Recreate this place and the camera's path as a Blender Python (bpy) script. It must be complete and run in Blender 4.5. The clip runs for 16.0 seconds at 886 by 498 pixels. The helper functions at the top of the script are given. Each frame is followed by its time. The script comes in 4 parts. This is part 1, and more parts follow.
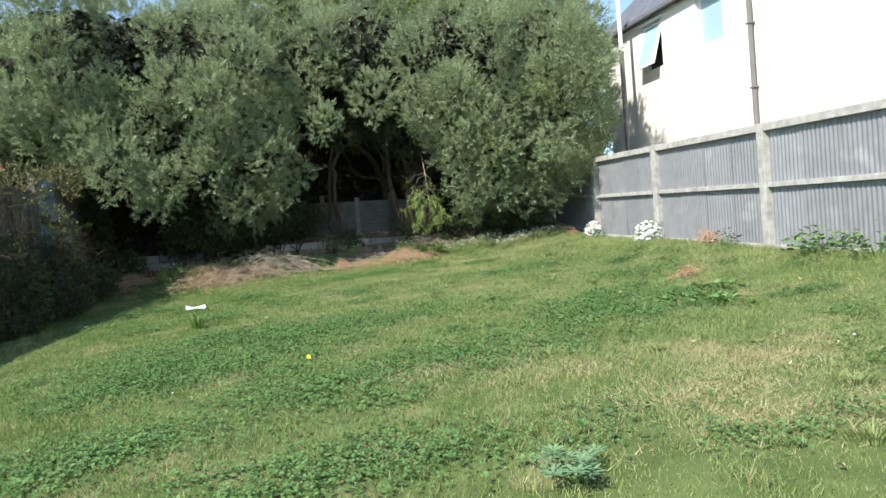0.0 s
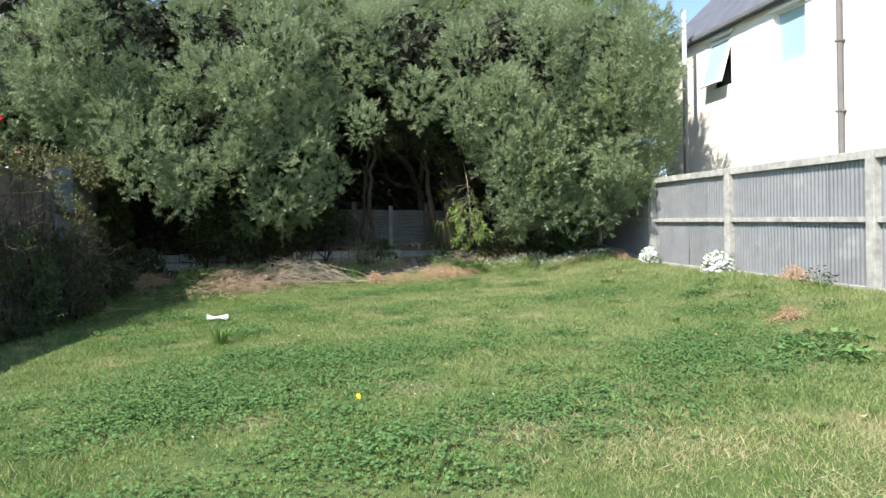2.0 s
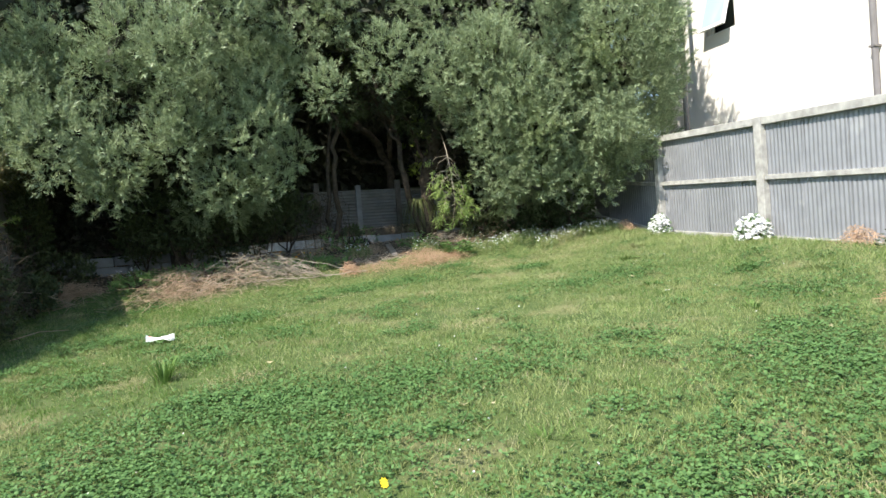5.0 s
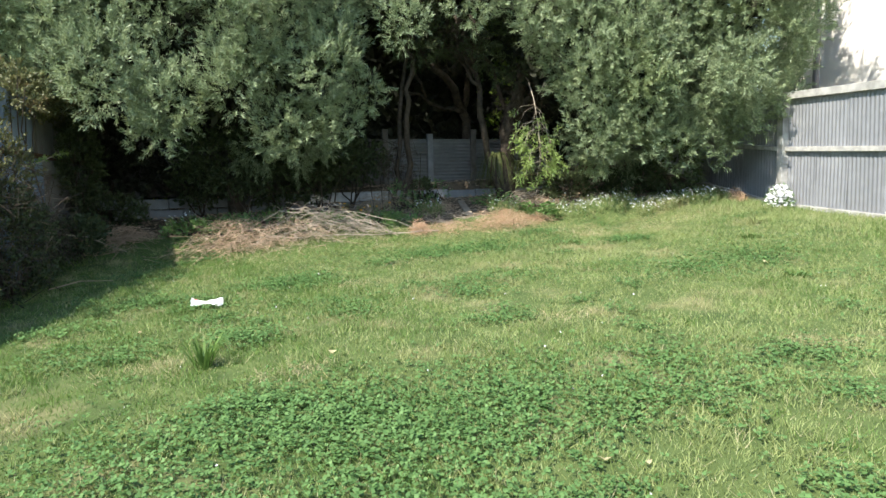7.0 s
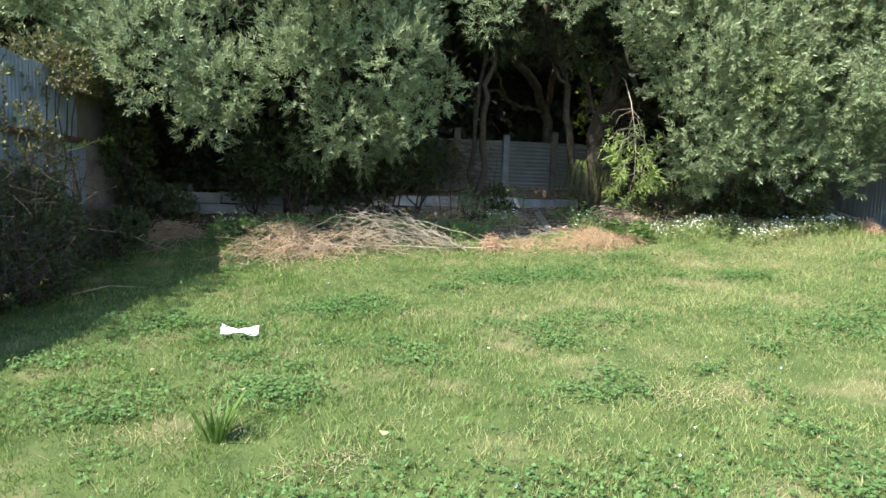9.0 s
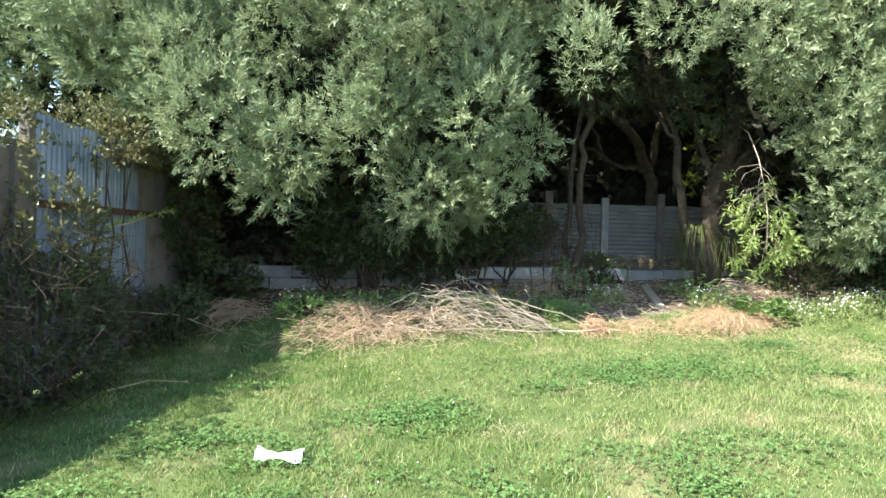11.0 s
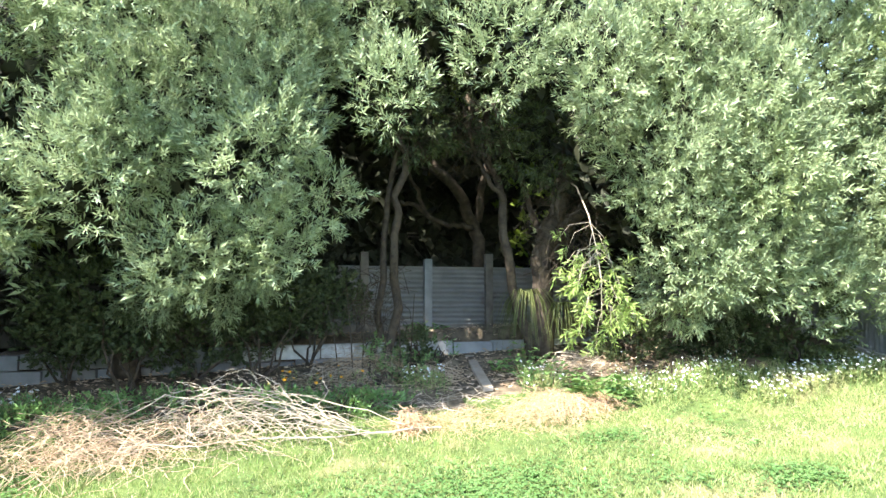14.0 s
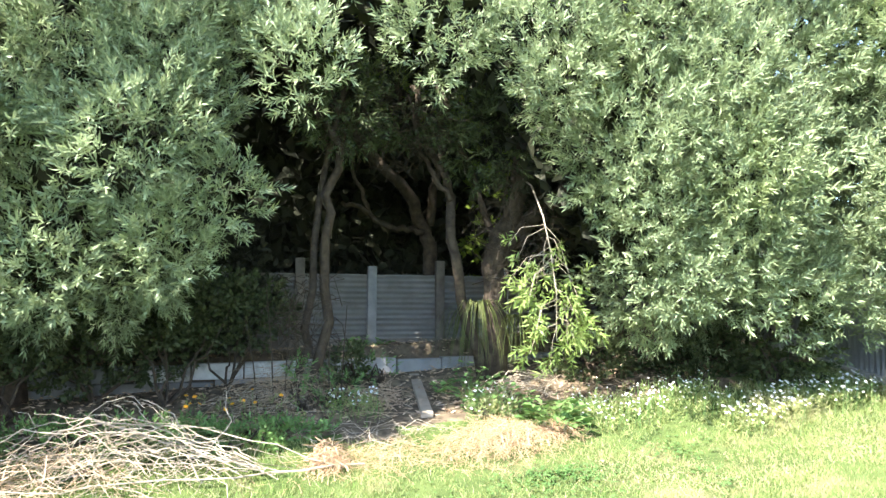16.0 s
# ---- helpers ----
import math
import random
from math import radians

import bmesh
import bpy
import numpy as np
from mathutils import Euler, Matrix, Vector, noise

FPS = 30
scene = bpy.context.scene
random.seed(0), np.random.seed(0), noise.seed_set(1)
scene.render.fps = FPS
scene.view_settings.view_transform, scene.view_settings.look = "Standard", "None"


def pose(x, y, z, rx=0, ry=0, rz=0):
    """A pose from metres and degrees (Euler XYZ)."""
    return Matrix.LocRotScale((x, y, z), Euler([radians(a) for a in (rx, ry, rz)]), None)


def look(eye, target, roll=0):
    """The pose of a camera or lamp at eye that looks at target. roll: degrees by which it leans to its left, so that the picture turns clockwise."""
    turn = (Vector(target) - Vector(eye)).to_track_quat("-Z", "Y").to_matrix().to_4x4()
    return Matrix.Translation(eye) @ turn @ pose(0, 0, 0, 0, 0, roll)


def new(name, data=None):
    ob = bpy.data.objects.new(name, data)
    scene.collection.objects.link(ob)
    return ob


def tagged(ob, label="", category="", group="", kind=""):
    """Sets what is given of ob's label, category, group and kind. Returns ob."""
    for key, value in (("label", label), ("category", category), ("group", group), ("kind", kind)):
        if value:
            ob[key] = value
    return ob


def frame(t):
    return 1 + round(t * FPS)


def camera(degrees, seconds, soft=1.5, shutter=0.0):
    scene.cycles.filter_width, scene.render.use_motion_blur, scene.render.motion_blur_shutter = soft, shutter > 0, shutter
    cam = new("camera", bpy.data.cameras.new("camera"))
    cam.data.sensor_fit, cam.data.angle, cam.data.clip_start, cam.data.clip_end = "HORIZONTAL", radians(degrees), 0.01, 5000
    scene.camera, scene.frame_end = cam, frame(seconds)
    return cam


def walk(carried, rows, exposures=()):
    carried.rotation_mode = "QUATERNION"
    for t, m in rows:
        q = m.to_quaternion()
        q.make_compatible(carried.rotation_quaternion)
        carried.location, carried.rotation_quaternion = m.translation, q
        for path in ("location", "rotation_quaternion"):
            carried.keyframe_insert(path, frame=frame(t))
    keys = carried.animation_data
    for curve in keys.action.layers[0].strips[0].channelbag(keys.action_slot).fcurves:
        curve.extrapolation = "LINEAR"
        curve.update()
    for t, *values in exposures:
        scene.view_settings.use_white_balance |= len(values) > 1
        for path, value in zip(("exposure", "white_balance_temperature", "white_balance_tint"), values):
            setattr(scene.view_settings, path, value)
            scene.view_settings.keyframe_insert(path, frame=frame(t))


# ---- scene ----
cam = camera(67.2, 16.0)
METRES, EYE, TILT, LEAN, TURN = 10.3, 1.5, 0.0, 0.0, -17.2
ROWS = [
    (0.0, 0.0, 0.0, 0.0, -0.03, -0.43, 4.09),
    (0.5, -0.0194, 0.0245, 0.0041, -1.74, -0.71, 2.41),
    (1.0, -0.0258, 0.0562, 0.0059, 2.1, -0.13, 0.89),
    (1.5, -0.0386, 0.0826, 0.0076, 1.12, 2.73, 0.72),
    (2.0, -0.0548, 0.1109, 0.0087, 1.22, 0.76, 0.56),
    (2.5, -0.0604, 0.1448, 0.01, 6.05, -3.81, 2.77),
    (3.0, -0.0747, 0.1727, 0.0136, -0.54, 0.07, 0.18),
    (3.5, -0.0818, 0.1965, 0.016, -5.43, 1.62, 0.3),
    (4.0, -0.0863, 0.2349, 0.0163, -2.68, -1.11, 4.23),
    (6.5, -0.1389, 0.3891, 0.0305, -1.85, -1.34, 3.46),
    (7.0, -0.1407, 0.4274, 0.0329, 2.39, -5.28, 1.09),
    (7.5, -0.151, 0.4572, 0.0342, 5.6, -5.33, 0.33),
    (8.0, -0.1631, 0.4928, 0.0438, 6.49, -6.59, -0.37),
    (8.5, -0.161, 0.5248, 0.0498, 11.49, -5.67, -0.66),
    (9.0, -0.1682, 0.5523, 0.0507, 7.77, -5.68, -2.11),
    (9.5, -0.1803, 0.5799, 0.059, 8.41, -3.95, -1.66),
    (10.0, -0.1816, 0.6124, 0.0618, 13.15, -1.92, 0.71),
    (12.5, -0.2008, 0.7578, 0.0677, 15.69, 0.96, -2.47),
    (13.0, -0.189, 0.783, 0.0735, 18.24, 3.09, 0.17),
    (13.5, -0.1784, 0.809, 0.077, 11.64, 4.07, -1.97),
    (14.0, -0.17, 0.8416, 0.0849, 1.88, 4.29, -0.02),
    (14.5, -0.1528, 0.8638, 0.0848, 3.34, 5.09, 1.69),
    (15.0, -0.1399, 0.8818, 0.0857, 4.26, 3.23, 1.63),
    (15.5, -0.1377, 0.9092, 0.0867, 2.11, 5.02, -0.8),
    (16.0, -0.1312, 0.9329, 0.0891, -0.05, 5.0, -0.11),
]
EXPOSURES = [(0.0, 0.78), (2.0, 0.88), (3.0, 0.98), (4.0, 0.8), (6.5, 1.12), (7.0, 1.06), (8.0, 1.0), (9.0, 1.22), (10.0, 1.43), (12.5, 2.15), (13.5, 2.36), (16.0, 2.3)]
walk(cam, [(t, pose(0, 0, EYE, TILT, LEAN, TURN) @ pose(METRES * x, METRES * y, METRES * z, 90 + pitch, roll, yaw)) for t, x, y, z, yaw, pitch, roll in ROWS], EXPOSURES)

# ---- light ----
LIGHT = Vector((0.825, 0.50, -1.0)).normalized()
ELEV = math.asin(-LIGHT.z)
AZIM = math.atan2(-LIGHT.x, -LIGHT.y) % (2 * math.pi)
world = bpy.data.worlds.new("world")
scene.world = world
world.use_nodes = True
_nt = world.node_tree
_sky = _nt.nodes.new("ShaderNodeTexSky")
_sky.sky_type, _sky.sun_disc, _sky.sun_elevation, _sky.sun_rotation = "NISHITA", False, ELEV, AZIM
_sky.dust_density, _sky.ozone_density = 0.3, 2.0
_nt.links.new(_sky.outputs[0], _nt.nodes["Background"].inputs[0])
_nt.nodes["Background"].inputs[1].default_value = 0.165
sun = new("sun", bpy.data.lights.new("sun", "SUN"))
sun.data.energy, sun.data.angle, sun.data.color = 5.0, radians(0.5), (1.0, 0.95, 0.86)
sun.matrix_world = look((0, 0, 30), Vector((0, 0, 30)) + LIGHT)


# ---- materials ----
def material(name, dark, light, scale=8.0, rough=0.8, bump=0.2, bump_scale=60.0, metal=0.0, stain=None, stain_scale=1.2, stain_at=0.55,
             island=0.0, through_light=0.0, spec=0.3, piece=0.0, stain_most=1.0, dry=None):
    """Two colours mixed by noise, a larger stain, grain in the relief, and a share of variation by island or by piece."""
    m = bpy.data.materials.new(name)
    m.use_nodes = True
    nt = m.node_tree
    bsdf = nt.nodes["Principled BSDF"]
    geo = nt.nodes.new("ShaderNodeNewGeometry")

    def noise_tex(s, detail=5.0):
        n = nt.nodes.new("ShaderNodeTexNoise")
        n.inputs["Scale"].default_value, n.inputs["Detail"].default_value = s, detail
        nt.links.new(geo.outputs["Position"], n.inputs["Vector"])
        return n.outputs["Fac"]

    def mix(f, a, b):
        x = nt.nodes.new("ShaderNodeMix")
        x.data_type = "RGBA"
        nt.links.new(f, x.inputs[0])
        for v, sock in ((a, x.inputs[6]), (b, x.inputs[7])):
            if isinstance(v, tuple):
                sock.default_value = (*v, 1)
            else:
                nt.links.new(v, sock)
        return x.outputs[2]

    def spread(f, lo, hi, most=1.0):
        r = nt.nodes.new("ShaderNodeMapRange")
        r.inputs[1].default_value, r.inputs[2].default_value, r.inputs[4].default_value = lo, hi, most
        nt.links.new(f, r.inputs[0])
        return r.outputs[0]

    f = spread(noise_tex(scale), 0.3, 0.7)
    if island or piece:
        if island:
            rnd, share = geo.outputs["Random Per Island"], island
        else:
            oi = nt.nodes.new("ShaderNodeObjectInfo")
            rnd, share = oi.outputs["Random"], piece
        w = nt.nodes.new("ShaderNodeMix")
        w.inputs[0].default_value = share
        nt.links.new(f, w.inputs[2])
        nt.links.new(rnd, w.inputs[3])
        f = w.outputs[0]
    col = mix(f, dark, light)
    if stain:
        col = mix(spread(noise_tex(stain_scale, 6.0), stain_at, stain_at + 0.12, stain_most), col, stain)
    if dry:
        col = mix(spread(geo.outputs["Random Per Island"], 0.90, 0.95, 0.85), col, dry)
    nt.links.new(col, bsdf.inputs["Base Color"])
    bsdf.inputs["Roughness"].default_value = rough
    bsdf.inputs["Metallic"].default_value = metal
    bsdf.inputs["Specular IOR Level"].default_value = spec
    if bump:
        b = nt.nodes.new("ShaderNodeBump")
        b.inputs["Strength"].default_value, b.inputs["Distance"].default_value = bump, 0.01
        nt.links.new(noise_tex(bump_scale), b.inputs["Height"])
        nt.links.new(b.outputs[0], bsdf.inputs["Normal"])
    if through_light:
        tr = nt.nodes.new("ShaderNodeBsdfTranslucent")
        nt.links.new(col, tr.inputs[0])
        ms = nt.nodes.new("ShaderNodeMixShader")
        ms.inputs[0].default_value = through_light
        nt.links.new(bsdf.outputs[0], ms.inputs[1])
        nt.links.new(tr.outputs[0], ms.inputs[2])
        nt.links.new(ms.outputs[0], nt.nodes["Material Output"].inputs[0])
    return m


def glass(name, tint, rough=0.03):
    m = bpy.data.materials.new(name)
    m.use_nodes = True
    b = m.node_tree.nodes["Principled BSDF"]
    b.inputs["Base Color"].default_value = (*tint, 1)
    b.inputs["Roughness"].default_value = rough
    b.inputs["Specular IOR Level"].default_value = 0.9
    return m


M_SOIL = material("lawn_soil", (0.05, 0.08, 0.021), (0.105, 0.14, 0.042), 3.0, 0.95, 0.6, 40, stain=(0.24, 0.21, 0.11), stain_scale=1.6, stain_at=0.57, stain_most=0.5)
M_GRASS = material("grass_blade", (0.09, 0.15, 0.04), (0.425, 0.475, 0.19), 1.7, 0.55, 0, island=0.7, through_light=0.3, stain=(0.44, 0.39, 0.21), stain_scale=1.6, stain_at=0.55, stain_most=0.6, dry=(0.46, 0.42, 0.25))
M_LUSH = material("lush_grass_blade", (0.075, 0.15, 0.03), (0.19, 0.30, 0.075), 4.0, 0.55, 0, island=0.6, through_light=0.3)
M_CLOVER = material("clover_leaf", (0.058, 0.135, 0.036), (0.175, 0.30, 0.098), 5.0, 0.55, 0, island=0.6, through_light=0.25)
M_LEAF = material("silver_green_leaf", (0.135, 0.188, 0.095), (0.425, 0.50, 0.285), 1.6, 0.46, 0, island=0.65, through_light=0.26, spec=0.4, stain=(0.33, 0.39, 0.15), stain_scale=0.8, stain_at=0.60, stain_most=0.45)
M_LEAF_SHADE = material("shade_dark_leaf", (0.018, 0.02, 0.011), (0.042, 0.045, 0.025), 2.0, 0.7, 0, island=0.6)
M_FRESH = material("fresh_leaf", (0.18, 0.27, 0.065), (0.37, 0.46, 0.16), 4.0, 0.45, 0, island=0.6, through_light=0.35)
M_YTREE = material("yellow_green_leaf", (0.12, 0.18, 0.03), (0.26, 0.34, 0.06), 0.8, 0.5, 0, island=0.6, through_light=0.35)
M_SHRUB = material("shrub_and_shaded_leaf", (0.032, 0.05, 0.02), (0.10, 0.125, 0.05), 3.0, 0.55, 0, island=0.6, through_light=0.15)
M_VINE = material("yellowing_climber_leaf", (0.05, 0.062, 0.026), (0.20, 0.20, 0.08), 3.0, 0.5, 0, island=0.7, through_light=0.25, stain=(0.24, 0.13, 0.07), stain_scale=2.5, stain_at=0.58, stain_most=0.6)
M_WEED = material("broad_weed_leaf", (0.09, 0.18, 0.05), (0.22, 0.35, 0.12), 5.0, 0.5, 0, island=0.6, through_light=0.25)
M_FLAX = material("strap_leaf", (0.06, 0.078, 0.022), (0.17, 0.19, 0.065), 5.0, 0.5, 0, island=0.6, through_light=0.2)
M_BARK = material("bark", (0.034, 0.026, 0.019), (0.092, 0.07, 0.05), 14, 0.9, 0.8, 50)
M_TWIG = material("grey_twig", (0.25, 0.20, 0.15), (0.54, 0.46, 0.36), 6, 0.85, 0, island=0.6)
M_DEAD = material("brown_dead_twig", (0.28, 0.19, 0.125), (0.62, 0.47, 0.33), 5, 0.9, 0, island=0.6)
M_STRAW = material("dry_straw", (0.36, 0.22, 0.13), (0.66, 0.46, 0.30), 6, 0.8, 0, island=0.6, through_light=0.15)
M_LITTER = material("leaf_litter", (0.075, 0.058, 0.038), (0.19, 0.145, 0.097), 12, 0.95, 0.8, 60, stain=(0.26, 0.20, 0.13), stain_scale=3)
M_CONC = material("weathered_concrete", (0.29, 0.28, 0.255), (0.47, 0.455, 0.415), 9, 0.9, 0.5, 90, stain=(0.22, 0.215, 0.19), stain_scale=3.4, stain_at=0.56, stain_most=0.75)
M_BLOCK = material("grey_block", (0.19, 0.19, 0.19), (0.32, 0.32, 0.315), 7, 0.9, 0.5, 80, stain=(0.22, 0.21, 0.18), stain_scale=3.0, stain_at=0.6, piece=0.4)
M_BLOCKW = material("limewashed_block", (0.5, 0.5, 0.49), (0.78, 0.78, 0.76), 7, 0.9, 0.4, 80, stain=(0.17, 0.165, 0.15), stain_scale=3.2, stain_at=0.47)
M_IRON = material("weathered_galvanised_iron", (0.215, 0.22, 0.228), (0.31, 0.315, 0.325), 5, 0.55, 0.1, 60, metal=0.25, stain=(0.36, 0.36, 0.36), stain_scale=2.0, stain_at=0.6, piece=0.5)
M_PANEL = material("dull_and_shaded_iron", (0.135, 0.13, 0.12), (0.22, 0.215, 0.20), 5, 0.6, 0.1, 60, metal=0.2, stain=(0.14, 0.11, 0.09), stain_scale=2.0, stain_at=0.6, piece=0.4)
M_IRONB = material("blue_grey_iron", (0.13, 0.175, 0.24), (0.27, 0.33, 0.41), 4, 0.5, 0.1, 60, metal=0.3, stain=(0.22, 0.15, 0.10), stain_scale=1.8, stain_at=0.62, piece=0.4)
M_RUST = material("rusty_steel", (0.07, 0.035, 0.02), (0.16, 0.085, 0.05), 14, 0.9, 0.5, 60)
M_TIMBER = material("grey_weathered_timber", (0.10, 0.087, 0.073), (0.22, 0.195, 0.165), 9, 0.9, 0.6, 70, piece=0.4)
M_STUCCO = material("cream_stucco", (0.74, 0.69, 0.62), (0.80, 0.75, 0.68), 1.2, 0.9, 0.25, 120)
M_ROOF = material("slate_grey_roof_metal", (0.10, 0.105, 0.12), (0.15, 0.155, 0.17), 3, 0.5, 0.1, 30)
M_GUTTER = material("dark_grey_gutter_paint", (0.12, 0.12, 0.125), (0.17, 0.17, 0.175), 4, 0.45, 0)
M_PIPE = material("grey_brown_pipe_paint", (0.15, 0.138, 0.132), (0.20, 0.185, 0.18), 4, 0.5, 0)
M_WHITE = material("white_paint", (0.74, 0.74, 0.73), (0.82, 0.82, 0.81), 5, 0.5, 0)
M_PANE = glass("pale_blue_window_glass", (0.34, 0.47, 0.52))
M_DARK = glass("dark_glass_and_room", (0.05, 0.055, 0.06), 0.1)
M_PAPER = material("white_paper", (0.72, 0.71, 0.68), (0.84, 0.83, 0.80), 20, 0.8, 0)
M_PRINT = material("red_print", (0.5, 0.1, 0.08), (0.6, 0.15, 0.1), 20, 0.8, 0)
M_PETAL = material("white_petal", (0.70, 0.70, 0.68), (0.85, 0.85, 0.84), 9, 0.6, 0, island=0.5, through_light=0.2)
M_YELLOW = material("yellow_petal", (0.75, 0.55, 0.02), (0.85, 0.70, 0.04), 9, 0.6, 0, island=0.5)
M_ORANGE = material("orange_petal", (0.80, 0.30, 0.02), (0.85, 0.45, 0.03), 9, 0.6, 0, island=0.5)
M_RED = material("red_petal", (0.55, 0.03, 0.02), (0.7, 0.06, 0.03), 9, 0.6, 0, island=0.5)


# ---- building helpers ----
class Geo:
    """Vertices and faces that are gathered into one mesh."""

    def __init__(self):
        self.v, self.f = [], []

    def box(self, x0, x1, y0, y1, z0, z1, turn=None):
        n = len(self.v)
        c = [Vector((x, y, z)) for z in (z0, z1) for x, y in ((x0, y0), (x1, y0), (x1, y1), (x0, y1))]
        if turn is not None:
            c = [turn @ p for p in c]
        self.v += [tuple(p) for p in c]
        self.f += [tuple(n + i for i in q) for q in ((3, 2, 1, 0), (4, 5, 6, 7), (0, 1, 5, 4), (1, 2, 6, 5), (2, 3, 7, 6), (3, 0, 4, 7))]
        return self

    def tube(self, pts, r0, r1, sides=5):
        pts = [Vector(p) for p in pts]
        start, last = len(self.v), len(pts) - 1
        for i, p in enumerate(pts):
            d = (pts[min(i + 1, last)] - pts[max(i - 1, 0)]).normalized()
            a = d.orthogonal().normalized() if i == 0 else (a - d * a.dot(d)).normalized()
            b = d.cross(a)
            r = r0 + (r1 - r0) * i / last
            for k in range(sides):
                w = 2 * math.pi * k / sides
                self.v.append(tuple(p + (a * math.cos(w) + b * math.sin(w)) * r))
        for i in range(last):
            for k in range(sides):
                j = (k + 1) % sides
                n = start + i * sides
                self.f.append((n + k, n + j, n + sides + j, n + sides + k))
        self.f.append(tuple(start + sides - 1 - k for k in range(sides)))
        self.f.append(tuple(start + last * sides + k for k in range(sides)))
        return self

    def sheet(self, grid):
        """A surface from rows of points."""
        n, w = len(self.v), len(grid[0])
        for row in grid:
            self.v += [tuple(p) for p in row]
        for i in range(len(grid) - 1):
            for j in range(w - 1):
                k = n + i * w + j
                self.f.append((k, k + 1, k + w + 1, k + w))
        return self

    def mesh(self, name, smooth=False, bevel=0.0):
        me = bpy.data.meshes.new(name)
        me.from_pydata(self.v, [], self.f)
        if bevel:
            bm = bmesh.new()
            bm.from_mesh(me)
            bmesh.ops.bevel(bm, geom=bm.edges[:], offset=bevel, segments=2, affect="EDGES", profile=0.6)
            bm.to_mesh(me)
            bm.free()
        if smooth:
            me.polygons.foreach_set("use_smooth", [True] * len(me.polygons))
        me.update()
        return me


def part(name, me, mat, parent=None, label=""):
    """Links a mesh as one object, under a thing or a part if one is given."""
    if mat is not None and not me.materials:
        me.materials.append(mat)
    ob = new(name, me)
    ob.parent = parent
    return tagged(ob, label) if label else ob


def thing(name, label, category, group="", kind="", at=(0, 0, 0)):
    ob = new(name)
    ob.location = at
    ob.empty_display_size = 0.1
    return tagged(ob, label, category, group, kind)


def quads(name, V):
    """A mesh of loose quads from an array (n, 4, 3)."""
    V = np.ascontiguousarray(V, dtype=np.float32)
    n = len(V)
    me = bpy.data.meshes.new(name)
    me.vertices.add(4 * n)
    me.vertices.foreach_set("co", V.ravel())
    me.loops.add(4 * n)
    me.loops.foreach_set("vertex_index", np.arange(4 * n, dtype=np.int32))
    me.polygons.add(n)
    me.polygons.foreach_set("loop_start", np.arange(n, dtype=np.int32) * 4)
    me.update(calc_edges=True)
    return me


def unit(a):
    return a / np.maximum(np.linalg.norm(a, axis=-1, keepdims=True), 1e-9)


def leaf_quads(rng, base, way, L, W, fold=0.15):
    """One pointed, folded leaf from each base along its way."""
    n = len(base)
    side = unit(np.cross(way, rng.normal(size=(n, 3))))
    nor = np.cross(way, side)
    L, W = (np.broadcast_to(np.asarray(a, dtype=float), (n,))[:, None] for a in (L, W))
    mid = base + way * L * 0.45
    up = nor * W * fold
    return np.stack([base, mid + side * W / 2 + up, base + way * L - nor * L * 0.06, mid - side * W / 2 + up], axis=1)


def sprigs(rng, P, A, n, length, L, W, open_out=0.9):
    """Leaves set round short twigs that start at P and go along A."""
    s = len(P)
    A = unit(A)
    B = unit(np.cross(A, rng.normal(size=(s, 3))))
    C = np.cross(A, B)
    t = (np.arange(n) + 0.5) / n
    az = np.arange(n) * 2.4 + rng.uniform(0, 6.28, (s, 1))
    tilt = open_out * (1.15 - 0.75 * t) + rng.normal(0, 0.18, (s, n))
    way = (A[:, None] * np.cos(tilt)[..., None] + (B[:, None] * np.cos(az)[..., None] + C[:, None] * np.sin(az)[..., None]) * np.sin(tilt)[..., None])
    base = P[:, None] + A[:, None] * (t * length)[None, :, None]
    scale = rng.uniform(0.7, 1.2, (s, n))
    return leaf_quads(rng, base.reshape(-1, 3), unit(way.reshape(-1, 3)), (L * scale).ravel(), (W * scale).ravel())


def ball(rng, n):
    return unit(rng.normal(size=(n, 3)))


def smooth(a, b, x):
    t = np.clip((x - a) / (b - a), 0, 1)
    return t * t * (3 - 2 * t)


def lawn_z(x, y):
    """Height of the lawn: it rises away from the start and towards the concrete fence."""
    x, y = np.asarray(x, dtype=float), np.asarray(y, dtype=float)
    cx, cy = np.clip(x, -4.0, 7.4), np.clip(y, -6, 17.6)
    z = 0.125 + 0.05 * cx + 0.052 * cy + 0.2 * smooth(5.0, 7.4, cx) + 0.30 * smooth(14.3, 16.6, cy) + 0.12 * smooth(16.5, 17.4, cy)
    return z + 0.30 * smooth(17.75, 17.95, y) + 0.02 * np.sin(1.9 * cx + 0.6) * np.sin(1.4 * cy)


def Z(x, y):
    return float(lawn_z(x, y))


# ---- ground ----
def ground():
    xs = np.concatenate([[-400, -120, -40, -15, -8], np.arange(-5, 10.01, 0.25), [14, 25, 60, 150, 400]])
    ys = np.concatenate([[-400, -120, -40, -15], np.arange(-6, 17.5, 0.25), [17.6, 17.74, 17.96, 18.2, 18.6, 19.5, 22, 30, 60, 150, 400]])
    g = Geo()
    rng = np.random.default_rng(3)
    rows = [[(x, y, Z(x, y) + rng.normal(0, 0.006)) for x in xs] for y in ys]
    me = g.sheet(rows).mesh("ground", smooth=True)
    me.materials.append(M_SOIL)
    me.materials.append(M_LITTER)
    for p in me.polygons:
        x, y, z = p.center
        if y > (16.05 if x < 2.0 else 15.8) + 0.2 * math.sin(1.7 * x):
            p.material_index = 1
    tagged(new("ground", me), "mown uneven lawn with bare litter under the trees", "ground", kind="structure")


ground()


